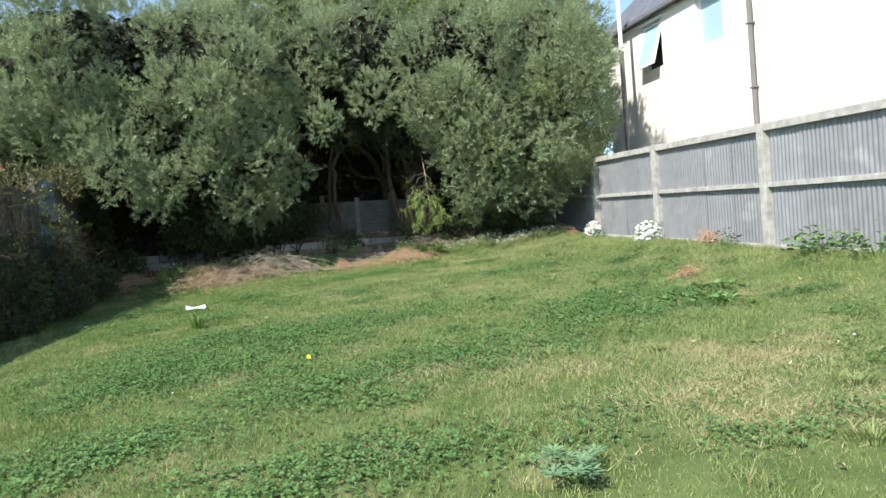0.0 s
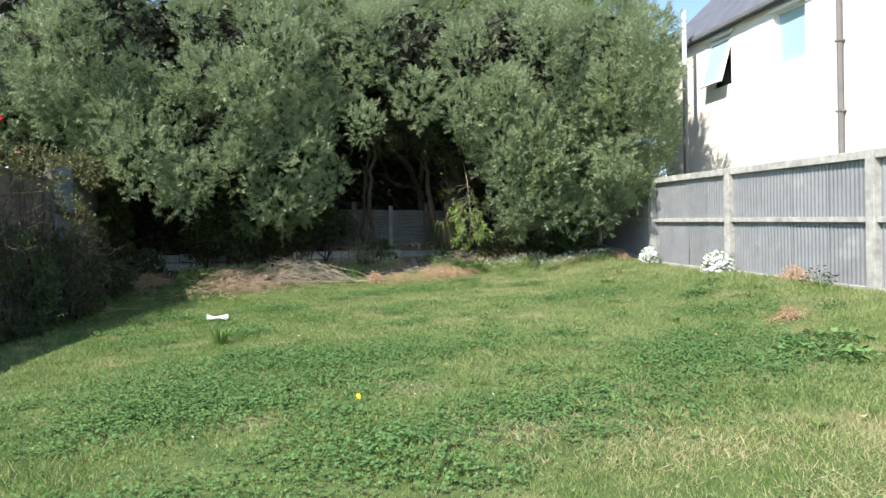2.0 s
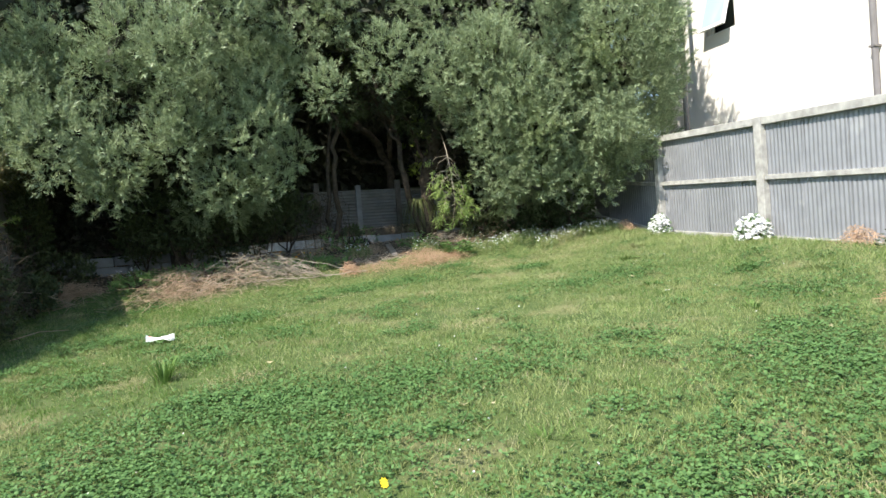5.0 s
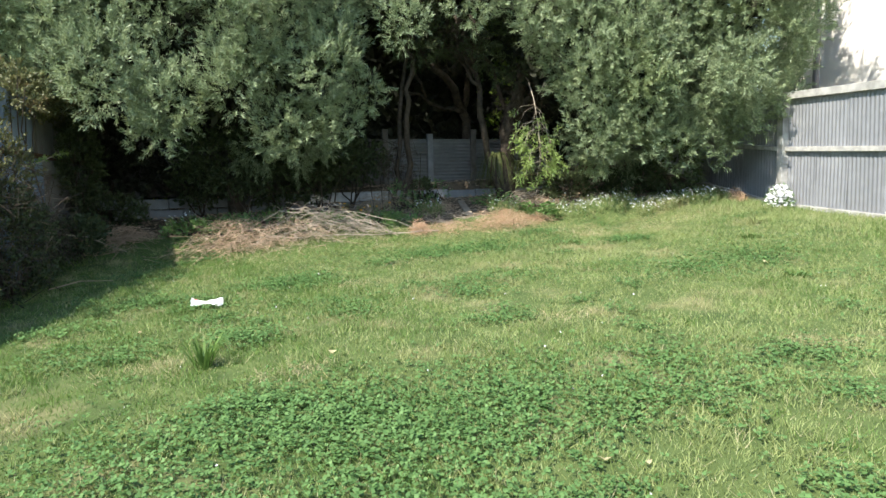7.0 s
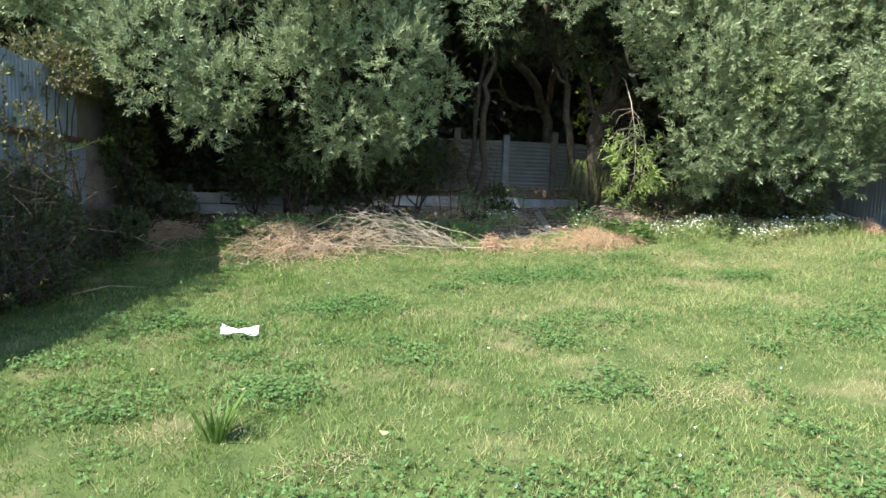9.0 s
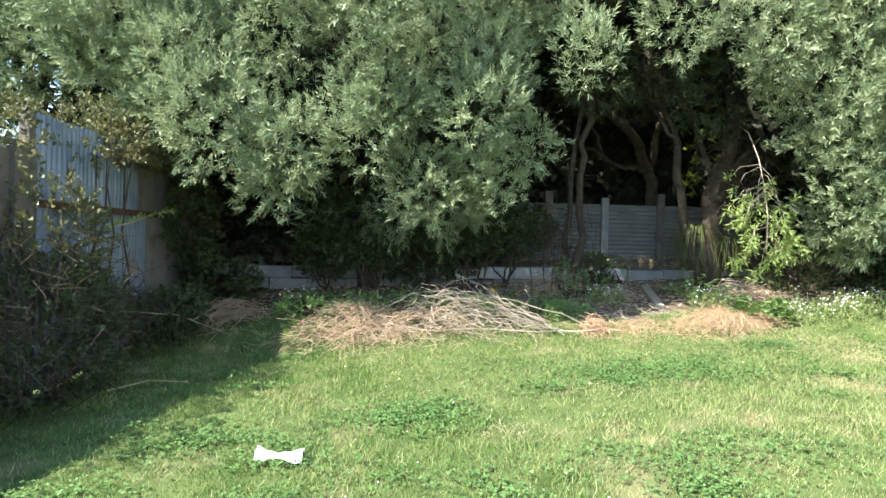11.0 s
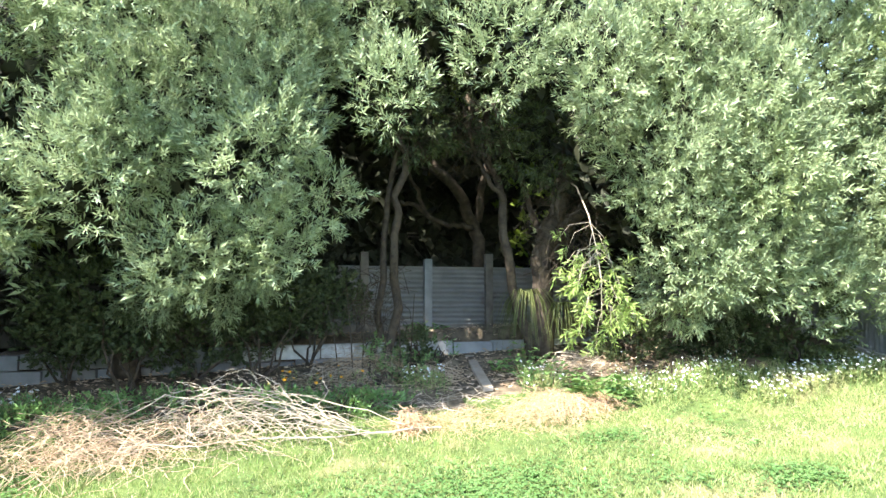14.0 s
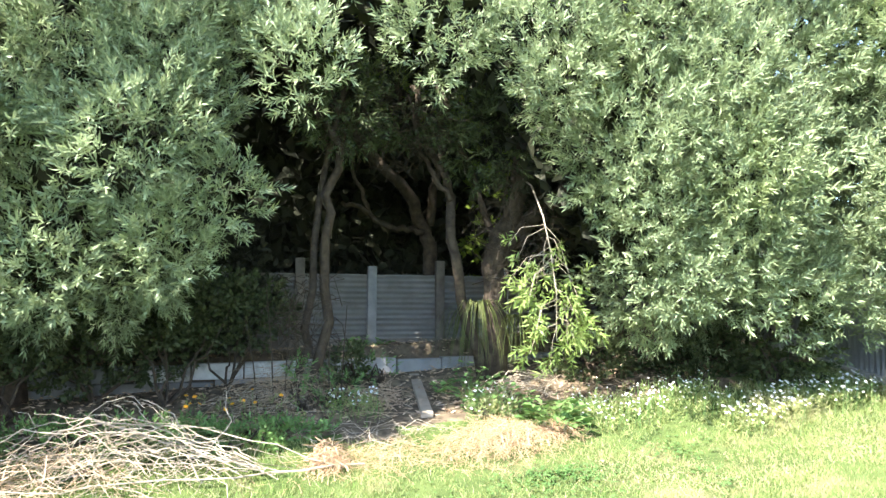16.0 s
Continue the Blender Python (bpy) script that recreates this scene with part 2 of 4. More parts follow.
# ---- fences and walls ----
def fence_x(y):
    return 7.6 + 0.1 * (y - 8.05)


def fence_top(y):
    return 2.93 + 0.055 * (y - 8.0)


def iron_sheet(name, mat, parent, length, height, upright, place, period=0.076, depth=0.0065, steps=6, seed=0):
    """A corrugated sheet in its own x-z plane, ribs upright or lying."""
    rng = np.random.default_rng(seed)
    run, other = (length, height) if upright else (height, length)
    n = int(run / period * steps)
    g = Geo()
    bend = rng.normal(0, 0.004, 4)
    rows = []
    for j in range(4):
        row = []
        for i in range(n + 1):
            u = run * i / n
            w = depth * math.sin(2 * math.pi * u / period) + bend[j]
            v = other * j / 3
            row.append((u, w, v) if upright else (v, w, u))
        rows.append(row)
    me = g.sheet(rows).mesh(name, smooth=True)
    ob = part(name, me, mat, parent)
    ob.matrix_local = place
    return ob


def concrete_fence():
    """Runs along a line that leans a little away from the garden; built straight, then turned."""
    top = thing("concrete_fence", "weathered concrete post and rail fence with grey corrugated iron sheets", "fence", kind="structure")
    top.matrix_world = pose(fence_x(0), 0, 0, 0, 0, -math.degrees(math.atan(0.1)))
    stretch = math.hypot(1, 0.1)
    posts = [19.55, 16.75, 13.9, 11.15, 8.05, 5.2, 2.35, -0.5, -3.35, -6.2]
    rng = np.random.default_rng(4)

    def foot(v):
        return Z(fence_x(v / stretch), v / stretch)

    def cap(v):
        return fence_top(v / stretch)

    ys = [y * stretch for y in posts]
    for y in ys:
        zb, zt = foot(y) - 0.25, cap(y) + 0.02
        me = Geo().box(-0.085, 0.085, -0.075, 0.075, zb, zt).mesh("post", bevel=0.012)
        part("post", me, M_CONC, top).matrix_local = pose(0, y, 0, rng.normal(0, 0.25), rng.normal(0, 0.3), rng.normal(0, 1.5))
    for a, b in zip(ys, ys[1:]):
        y1, y0 = a - 0.079, b + 0.079
        run = y1 - y0
        for name, lift, tall, out in (("top_rail", -0.10, 0.115, 0.06), ("middle_rail", None, 0.075, 0.05), ("gravel_board", "base", 0.15, 0.04)):
            if lift is None:
                z0, z1 = (0.49 * cap(y) + 0.51 * foot(y) for y in (y0, y1))
            elif lift == "base":
                z0, z1 = foot(y0) - 0.10, foot(y1) - 0.10
            else:
                z0, z1 = cap(y0) + lift, cap(y1) + lift
            g = Geo().box(-out, out, 0, run, 0, tall)
            g.v = [(x, y, z + z0 + (z1 - z0) * y / run) for x, y, z in g.v]
            part(name, g.mesh(name, bevel=0.008), M_CONC, top).location = (0, y0, 0)
        k = 4
        for i in range(k):
            ya = y0 + run * i / k
            zb = foot(ya) + 0.02
            iron_sheet("iron_sheet", M_IRON, top, run / k + 0.03, cap(ya) - zb - 0.03, True,
                       Matrix.Translation((0.012 + 0.004 * (i % 2), ya, zb)) @ Matrix.Rotation(math.pi / 2, 4, "Z"), seed=int(10 * ya) + 100)


concrete_fence()


def retaining_wall():
    top = thing("retaining_wall", "low retaining wall of grey concrete blocks, partly limewashed", "wall", kind="structure")
    rng = np.random.default_rng(5)
    x = -3.0
    while x < 8.2:
        w = 0.58 + rng.uniform(-0.04, 0.04)
        zt = 1.76 + 0.012 * x + rng.uniform(-0.015, 0.015)
        white = 0.2 < x < 2.4
        h = 0.19 if not 2.6 < x < 4.4 else 0.23
        for row in range(2):
            me = Geo().box(-w / 2 + 0.008, w / 2 - 0.008, -0.07, 0.07, -h / 2 + 0.006, h / 2 - 0.006).mesh("block", bevel=0.012)
            ob = part("block", me, M_BLOCKW if white and row == 0 else M_BLOCK, top)
            ob.matrix_local = pose(x + w / 2 + (0.25 if row else 0), 17.72 + rng.uniform(-0.015, 0.015), zt - h / 2 - row * h, rng.uniform(-2, 2), rng.uniform(-1, 1), rng.uniform(-1.5, 1.5))
        x += w


retaining_wall()


def back_fence():
    top = thing("back_fence", "low fence of horizontally ribbed pale iron between concrete posts", "fence", kind="structure")
    x = -3.385
    i = 0
    while x < 8.2:
        tall = 2.97 if i % 2 else 3.06
        me = Geo().box(-0.06, 0.06, -0.05, 0.05, 1.5, tall).mesh("post", bevel=0.01)
        part("post", me, M_BLOCK if i % 2 else M_TIMBER, top).location = (x, 18.45, 0)
        iron_sheet("ribbed_panel", M_PANEL, top, 0.855, 0.86, False, Matrix.Translation((x + 0.05, 18.48, 2.0)), period=0.072, depth=0.012, seed=i)
        me = Geo().box(0.062, 0.893, -0.03, 0.03, 1.75, 2.0).mesh("gravel_board", bevel=0.006)
        part("gravel_board", me, M_TIMBER, top).location = (x, 18.45, 0)
        x += 0.955
        i += 1


back_fence()


def iron_boundary():
    top = thing("iron_boundary_fence", "tall blue-grey corrugated iron fence with a rusty rail", "fence", kind="structure")
    X = -3.25
    turn = Matrix.Rotation(math.pi / 2, 4, "Z")
    y, i = 13.3, 0
    while y < 18.3:
        iron_sheet("lower_sheet", M_IRONB if y < 15.1 else M_PANEL, top, 0.80, 1.65, True, Matrix.Translation((X + 0.004 * (i % 2), y, 0.72 + 0.02 * (i % 3))) @ turn, period=0.09, depth=0.018, seed=20 + i)
        if i < 7:
            iron_sheet("upper_sheet", M_IRONB if y < 15.1 else M_PANEL, top, 0.80, 0.80, True, Matrix.Translation((X - 0.05 + 0.004 * (i % 2), y - 0.05, 2.42 - 0.05 * (i == 3))) @ turn, period=0.09, depth=0.018, seed=40 + i)
        y += 0.77
        i += 1
    part("rail", Geo().box(X + 0.02, X + 0.06, 13.3, 18.3, 2.36, 2.43).mesh("rail", bevel=0.004), M_RUST, top, "rusty steel rail")
    for y in (13.28, 15.6, 17.9):
        part("post", Geo().box(X - 0.13, X - 0.03, y - 0.05, y + 0.05, 0.3, 3.25).mesh("post", bevel=0.008), M_TIMBER, top)


iron_boundary()


def timber_fence():
    """Runs out from the end of the iron fence, turning a little away from the garden."""
    top = thing("timber_fence", "old grey timber paling fence with a capping board", "fence", kind="structure")
    top.matrix_world = pose(-3.37, 13.22, 0, 0, 0, -14)
    me = Geo().box(-0.01, 0.01, -0.0765, 0.0765, 0, 1).mesh("paling", bevel=0.001)
    rng = np.random.default_rng(8)
    run, cap = 19.0, 2.90
    d = 0.08
    row = 0
    while d < run:
        zb = Z(-3.4 - 0.24 * d, 13.2 - 0.97 * d) - 0.1
        ob = part("paling", me, M_TIMBER, top)
        ob.location = (0.012 * (row % 2) + rng.uniform(-0.003, 0.003), -d, zb)
        row += 1
        ob.scale = (1, 1, cap - 0.01 - zb - rng.uniform(0, 0.03))
        d += 0.15
    part("capping", Geo().box(-0.05, 0.05, -run, 0, cap, cap + 0.045).mesh("capping", bevel=0.005), M_TIMBER, top)
    for z in (1.1, 2.3):
        part("rail", Geo().box(-0.07, -0.015, -run, 0, z, z + 0.09).mesh("rail", bevel=0.004), M_TIMBER, top)
    part("corner_post", Geo().box(-0.06, 0.075, -0.1, 0.14, 0.3, cap - 0.012).mesh("corner_post", bevel=0.008), M_TIMBER, top)
    d = 0.2
    while d < run:
        part("post", Geo().box(-0.16, -0.072, -d - 0.05, -d + 0.05, -0.4, cap - 0.01).mesh("post", bevel=0.006), M_TIMBER, top)
        d += 2.3


timber_fence()


# ---- neighbouring house ----
def house():
    top = thing("house", "two-storey cream stucco house with a dark grey metal roof", "house")
    top.matrix_world = Matrix.Translation((0.009, -0.108, -0.142)) @ Matrix.Scale(1.09, 4)
    X, Y0, Y1, ZT = 9.5, -4.0, 15.3, 6.45
    holes = [(12.98, 13.70, 5.18, 6.26), (11.03, 11.80, 5.20, 6.24), (6.85, 7.72, 4.27, 6.05)]
    ys = sorted({Y0, Y1, *(h[0] for h in holes), *(h[1] for h in holes)})
    zs = sorted({0.2, ZT, *(h[2] for h in holes), *(h[3] for h in holes)})
    g = Geo()
    for a, b in zip(ys, ys[1:]):
        for c, d in zip(zs, zs[1:]):
            if not any(h[0] <= a and b <= h[1] and h[2] <= c and d <= h[3] for h in holes):
                g.box(X, X + 0.2, a, b, c, d)
    me = g.mesh("wall")
    bm = bmesh.new()
    bm.from_mesh(me)
    bmesh.ops.remove_doubles(bm, verts=bm.verts, dist=0.0005)
    seen = {}
    for f in bm.faces:
        seen.setdefault(tuple(sorted(v.index for v in f.verts)), []).append(f)
    bmesh.ops.delete(bm, geom=[f for fs in seen.values() if len(fs) > 1 for f in fs], context="FACES_ONLY")
    bm.to_mesh(me)
    bm.free()
    part("wall", me, M_STUCCO, top)
    g = Geo().box(X + 0.2, X + 8, Y1 - 0.2, Y1, 0.2, ZT)
    g.box(X + 0.2, X + 8, Y0, Y0 + 0.2, 0.2, ZT).box(X + 7.8, X + 8, Y0 + 0.2, Y1 - 0.2, 0.2, ZT)
    for y0, y1 in ((Y0, Y0 + 0.2), (Y1 - 0.2, Y1)):
        n = len(g.v)
        for y in (y0, y1):
            g.v += [(X, y, ZT), (X + 8, y, ZT), (X + 4, y, ZT + 3.7)]
        g.f += [(n, n + 1, n + 2), (n + 5, n + 4, n + 3)]
    part("end_wall", g.mesh("end_wall"), M_STUCCO, top)
    # roof with standing ribs
    for side in (0, 1):
        g = Geo()
        xe, ze, xr, zr = (X - 0.14, ZT + 0.03, X + 4.0, ZT + 3.9) if side == 0 else (X + 8.14, ZT - 0.10, X + 4.0, ZT + 3.9)
        n = 110
        rows = []
        for i in range(n + 1):
            y = Y0 - 0.3 + (Y1 - Y0 + 0.6) * i / n
            lift = 0.02 if i % 3 == 0 else 0.0
            rows.append([(xe, y, ze + lift), (xr, y, zr + lift)])
        g.sheet(rows)
        part("roof", g.mesh("roof"), M_ROOF, top)
    part("fascia", Geo().box(X - 0.10, X - 0.07, Y0 - 0.3, Y1 + 0.3, ZT - 0.12, ZT + 0.02).mesh("fascia", bevel=0.004), M_GUTTER, top)
    part("gutter", Geo().box(X - 0.20, X - 0.102, Y0 - 0.3, Y1 + 0.3, ZT - 0.08, ZT + 0.02).mesh("gutter", bevel=0.02), M_GUTTER, top, "dark grey metal gutter")
    part("soffit", Geo().box(X - 0.07, X - 0.003, Y0 - 0.3, Y1 + 0.3, ZT - 0.10, ZT - 0.08).mesh("soffit"), M_WHITE, top)
    part("downpipe", Geo().tube([(X - 0.14, 10.24, ZT - 0.07), (X - 0.13, 10.24, ZT - 0.2), (X - 0.07, 10.24, ZT - 0.32), (X - 0.07, 10.24, 0.4)], 0.048, 0.048, 10).mesh("downpipe"), M_PIPE, top, "grey-brown downpipe")
    for z in (4.0, 5.2):
        part("pipe_bracket", Geo().box(X - 0.125, X - 0.001, 10.18, 10.30, z, z + 0.03).mesh("pipe_bracket"), M_PIPE, top)
    part("soil_pipe", Geo().tube([(X - 0.48, 13.88, 0.4), (X - 0.48, 13.88, 5.75)], 0.055, 0.055, 10).mesh("soil_pipe"), M_PIPE, top)
    part("vent_pipe", Geo().tube([(X - 0.48, 13.88, 5.75), (X - 0.48, 13.88, 6.4), (X - 0.48, 13.88, 7.0)], 0.05, 0.05, 10).mesh("vent_pipe"), M_WHITE, top, "white plastic vent pipe")
    part("small_pipe", Geo().tube([(X - 0.03, 12.35, 2.6), (X - 0.03, 12.35, 3.95)], 0.025, 0.025, 8).mesh("small_pipe"), M_WHITE, top)
    # windows
    for k, (y0, y1, z0, z1) in enumerate(holes):
        w = part("window", Geo().box(X + 0.10, X + 0.14, y0, y1, z0, z0 + 0.04).box(X + 0.10, X + 0.14, y0, y1, z1 - 0.04, z1)
                 .box(X + 0.10, X + 0.14, y0, y0 + 0.04, z0 + 0.04, z1 - 0.04).box(X + 0.10, X + 0.14, y1 - 0.04, y1, z0 + 0.04, z1 - 0.04).mesh("window_frame"), M_WHITE, top, "white aluminium window")
        part("window_head", Geo().box(X - 0.05, X - 0.002, y0 - 0.08, y1 + 0.08, z1 + 0.003, z1 + 0.06).mesh("window_head", bevel=0.006), M_WHITE, w)
        part("window_sill", Geo().box(X + 0.01, X + 0.10, y0 + 0.003, y1 - 0.003, z0 + 0.001, z0 + 0.02).mesh("window_sill", bevel=0.005), M_WHITE, w)
        if k == 0:
            part("room_dark", Geo().box(X + 0.30, X + 0.31, y0 - 0.3, y1 + 0.3, z0 - 0.3, z1 + 0.2).mesh("room_dark_sheet"), M_DARK, w)
            tilt = pose(X + 0.06, 0, z1 - 0.04, 0, 17, 0)
            h = z1 - z0 - 0.05
            part("sash", Geo().box(-0.02, 0.02, y0 + 0.02, y0 + 0.08, -h, 0, tilt).box(-0.02, 0.02, y1 - 0.08, y1 - 0.02, -h, 0, tilt)
                 .box(-0.02, 0.02, y0 + 0.08, y1 - 0.08, -0.06, 0, tilt).box(-0.02, 0.02, y0 + 0.08, y1 - 0.08, -h, -h + 0.06, tilt).mesh("sash"), M_WHITE, w, "white awning sash pushed open")
            part("pane", Geo().box(-0.004, 0.004, y0 + 0.08, y1 - 0.08, -h + 0.06, -0.06, tilt).mesh("pane"), M_PANE, w)
        else:
            part("pane", Geo().box(X + 0.115, X + 0.123, y0 + 0.042, y1 - 0.042, z0 + 0.042, z1 - 0.042).mesh("pane"), M_PANE if k == 1 else M_DARK, w)


house()


# ---- trees ----
def shell_points(rng, envelopes, density):
    """Points spread over the outside of a union of ellipsoids, with their outward ways."""
    P, N = [], []
    for i, (c, r) in enumerate(envelopes):
        c, r = np.array(c, dtype=float), np.array(r, dtype=float)
        area = 4 * math.pi * (((r[0] * r[1]) ** 1.6 + (r[0] * r[2]) ** 1.6 + (r[1] * r[2]) ** 1.6) / 3) ** (1 / 1.6)
        d = ball(rng, int(area * density))
        p = c + d * r
        keep = np.ones(len(p), dtype=bool)
        for j, (c2, r2) in enumerate(envelopes):
            if j != i:
                keep &= (((p - np.array(c2)) / np.array(r2)) ** 2).sum(1) > 0.85
        P.append(p[keep])
        N.append(unit(d / r)[keep])
    return np.concatenate(P), np.concatenate(N)


def thin(P, N, gap):
    kept = []
    for i, p in enumerate(P):
        if all(((P[k] - p) ** 2).sum() > gap * gap for k in kept):
            kept.append(i)
    return P[kept], N[kept]


def in_hollow(p, f=1.0):
    """The dark arch between the two trees stays clear of leaves, wider towards the back."""
    back = np.clip(p[:, 1] - 14.8, 0, 3.2)
    mid = 3.15 - 0.12 * (p[:, 2] - 2.4)
    return np.abs((p[:, 0] - mid) / (1.38 * f * (1 + 0.12 * back))) ** 3 + np.abs((p[:, 2] - 2.4) / (2.45 * f * (1 + 0.12 * back))) ** 3 < 1


def crown_quads(seed, envelopes, L, W, gap=1.0, radius=(0.42, 0.78), rich=75, per=11, facing=(0, -1, 0.25), extra=(), rough=0.27):
    """Leaf clumps over the crown: finer towards the garden, coarser at the back; returns outer and inner leaves."""
    rng = np.random.default_rng(seed)
    P, N = thin(*shell_points(rng, envelopes, 22), gap)
    P = P + N * rng.normal(0, rough, (len(P), 1))
    hills = np.sin(3.6 * P[:, 0] + 1.3) + np.sin(3.4 * P[:, 2] + 0.9 * P[:, 0] + 0.4)
    fore = N @ np.array(facing) > -0.1
    P = P + N * np.where(fore, 0.2 * hills, 0)[:, None]
    cleft = (np.abs(P[:, 0] + 0.72) < 0.42) & (P[:, 2] < 4.7) & (P[:, 1] < 16.0)
    pocket = np.sin(5.2 * P[:, 0] + 2.0 * P[:, 2]) * np.sin(5.6 * P[:, 2] - 1.3 * P[:, 0] + P[:, 1]) > 0.4
    keep = ~in_hollow(P, 1.12) & ~cleft & ~(fore & pocket & (P[:, 2] < 4.9) & (P[:, 0] > -1.2)) & ~(fore & (hills < -1.1) & (P[:, 2] < 4.3))
    P, N = P[keep], N[keep]
    if len(extra):
        E = np.array([e[:3] for e in extra], dtype=float)
        P, N = np.concatenate([P, E]), np.concatenate([N, np.tile((0, -0.9, 0.1), (len(E), 1))])
    R = rng.uniform(*radius, len(P))
    if len(extra):
        R[-len(extra):] = [e[3] for e in extra]
    out = []
    front = N @ np.array(facing) > -0.35
    for i, (c, n, r, f) in enumerate(zip(P, N, R, front)):
        k = int(rich * (r / 0.5) ** 2) if f else 20
        d = unit(ball(rng, k) + n * 0.6)
        lobes = 1 + 0.30 * np.sin(7 * d[:, 0] + 9 * r) * np.sin(6 * d[:, 2] + 7 * r) + np.where(rng.uniform(size=k) < 0.16, 0.22, 0)
        p = c + d * np.array((1.0, 1.0, 1.12)) * (r * lobes * rng.uniform(0.35, 1.0, k) ** 0.28)[:, None]
        a = d * 0.8 + n * 0.35 + np.array((-0.1, 0, 0.42)) + rng.normal(0, 0.30, (k, 3))
        ok = ~in_hollow(p, 0.95 if i < len(P) - len(extra) else 0.75)
        p, a = p[ok], a[ok]
        if len(p):
            out.append(sprigs(rng, p, a, per, 0.14, L, W) if f else sprigs(rng, p, a, 7, 0.3, 2.1 * L, 2.6 * W))
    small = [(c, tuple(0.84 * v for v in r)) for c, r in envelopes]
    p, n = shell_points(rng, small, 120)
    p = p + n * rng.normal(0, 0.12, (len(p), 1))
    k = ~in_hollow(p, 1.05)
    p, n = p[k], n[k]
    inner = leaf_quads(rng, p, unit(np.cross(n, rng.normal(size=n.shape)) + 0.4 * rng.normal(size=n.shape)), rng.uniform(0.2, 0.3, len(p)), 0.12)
    return np.concatenate(out), inner


def wander(rng, a, b, n=7, amount=0.08):
    a, b = Vector(a), Vector(b)
    pts = [a.lerp(b, i / n) + Vector(rng.normal(0, amount, 3)) * (math.sin(math.pi * i / n)) for i in range(n + 1)]
    return pts


def tree(name, label, seed, envelopes, stems, leaf, L, W, rich=210, gap=0.74, extra=(), radius=(0.34, 0.58), facing=(0, -1, 0.25), per=11):
    top = thing(name, label, "tree")
    rng = np.random.default_rng(seed + 50)
    first = True
    for pts, r0, r1 in stems:
        fine = []
        for a, b in zip(pts, pts[1:]):
            fine += wander(rng, a, b, 5, 0.035)[:-1]
        fine.append(Vector(pts[-1]))
        part("trunk" if first else "limb", Geo().tube(fine, r0, r1, 8).mesh("limb", smooth=True), M_BARK, top)
        first = False
    outer, inner = crown_quads(seed, envelopes, L, W, gap, radius, rich, per, facing, extra)
    crown = part("crown", quads("crown", outer), leaf, top)
    tagged(crown, kind="stuff")
    tagged(part("inner_foliage", quads("inner_foliage", inner), M_LEAF_SHADE, top), kind="stuff")
    return top


LEFT_CROWN = [((-0.6, 16.7, 5.2), (2.6, 1.75, 2.35)), ((0.85, 16.25, 4.2), (0.85, 1.1, 0.95)), ((-3.1, 16.6, 5.7), (2.1, 1.6, 1.6)), ((-0.4, 16.5, 3.7), (1.4, 1.0, 0.7)), ((-5.0, 16.9, 5.0), (1.9, 1.2, 1.5))]
LEFT_CLUMPS = [(-1.67, 15.16, 2.75, 0.28), (-1.4, 14.95, 3.1, 0.5), (0.98, 15.15, 2.95, 0.38), (0.75, 14.9, 3.65, 0.48), (-2.2, 14.85, 3.5, 0.56), (2.0, 14.8, 4.35, 0.34),
               (1.4, 15.25, 3.3, 0.34), (-0.5, 15.05, 3.5, 0.5), (0.2, 15.2, 2.75, 0.4), (0.7, 17.3, 5.9, 0.45), (0.85, 17.35, 5.4, 0.4),
               (-2.6, 15.1, 4.2, 0.55), (-3.1, 15.3, 4.7, 0.55), (-3.6, 15.2, 4.3, 0.5), (-4.0, 15.6, 4.9, 0.55), (-4.6, 15.6, 4.4, 0.5), (-3.3, 15.7, 5.4, 0.55), (-4.3, 15.95, 5.6, 0.55),
               (-3.0, 15.3, 3.75, 0.4), (-5.2, 15.9, 5.0, 0.55), (-2.4, 15.35, 4.8, 0.5), (-5.3, 16.0, 4.2, 0.5),
               (0.35, 15.2, 4.5, 0.46), (-0.2, 15.05, 4.1, 0.46), (0.9, 15.15, 4.3, 0.42), (0.0, 15.5, 5.0, 0.46), (0.7, 15.6, 5.05, 0.44), (1.3, 15.6, 4.9, 0.4), (-0.7, 15.4, 4.8, 0.46)]
RIGHT_CLUMPS = [(7.2, 15.1, 3.8, 0.5), (7.6, 15.3, 4.2, 0.5), (7.0, 15.1, 3.3, 0.45), (5.22, 14.85, 3.25, 0.52), (5.95, 14.65, 2.88, 0.48), (6.6, 14.65, 2.65, 0.45), (5.02, 14.6, 3.95, 0.52), (5.9, 14.45, 3.7, 0.62), (3.2, 14.95, 4.95, 0.5), (7.2, 14.65, 2.5, 0.42), (4.2, 14.75, 4.7, 0.5),
                (6.9, 14.35, 3.4, 0.55), (5.4, 14.75, 2.7, 0.36), (7.7, 13.20, 6.1, 0.5), (7.5, 13.30, 5.2, 0.55), (7.9, 13.50, 4.4, 0.5), (7.6, 12.95, 5.0, 0.42), (7.35, 12.90, 5.8, 0.42), (8.2, 14.30, 3.9, 0.5), (7.9, 14.20, 3.35, 0.45), (7.5, 14.50, 3.0, 0.45), (7.55, 14.80, 3.4, 0.5), (7.3, 14.60, 4.1, 0.5), (8.4, 14.30, 4.8, 0.5), (8.3, 14.20, 5.7, 0.5), (8.6, 15.10, 3.5, 0.6), (8.5, 14.90, 4.3, 0.6), (5.6, 14.35, 4.4, 0.5), (5.1, 14.45, 5.0, 0.5), (6.3, 14.35, 4.7, 0.5), (6.9, 14.25, 4.5, 0.5), (6.6, 14.35, 5.4, 0.5), (7.6, 14.20, 3.2, 0.5)]
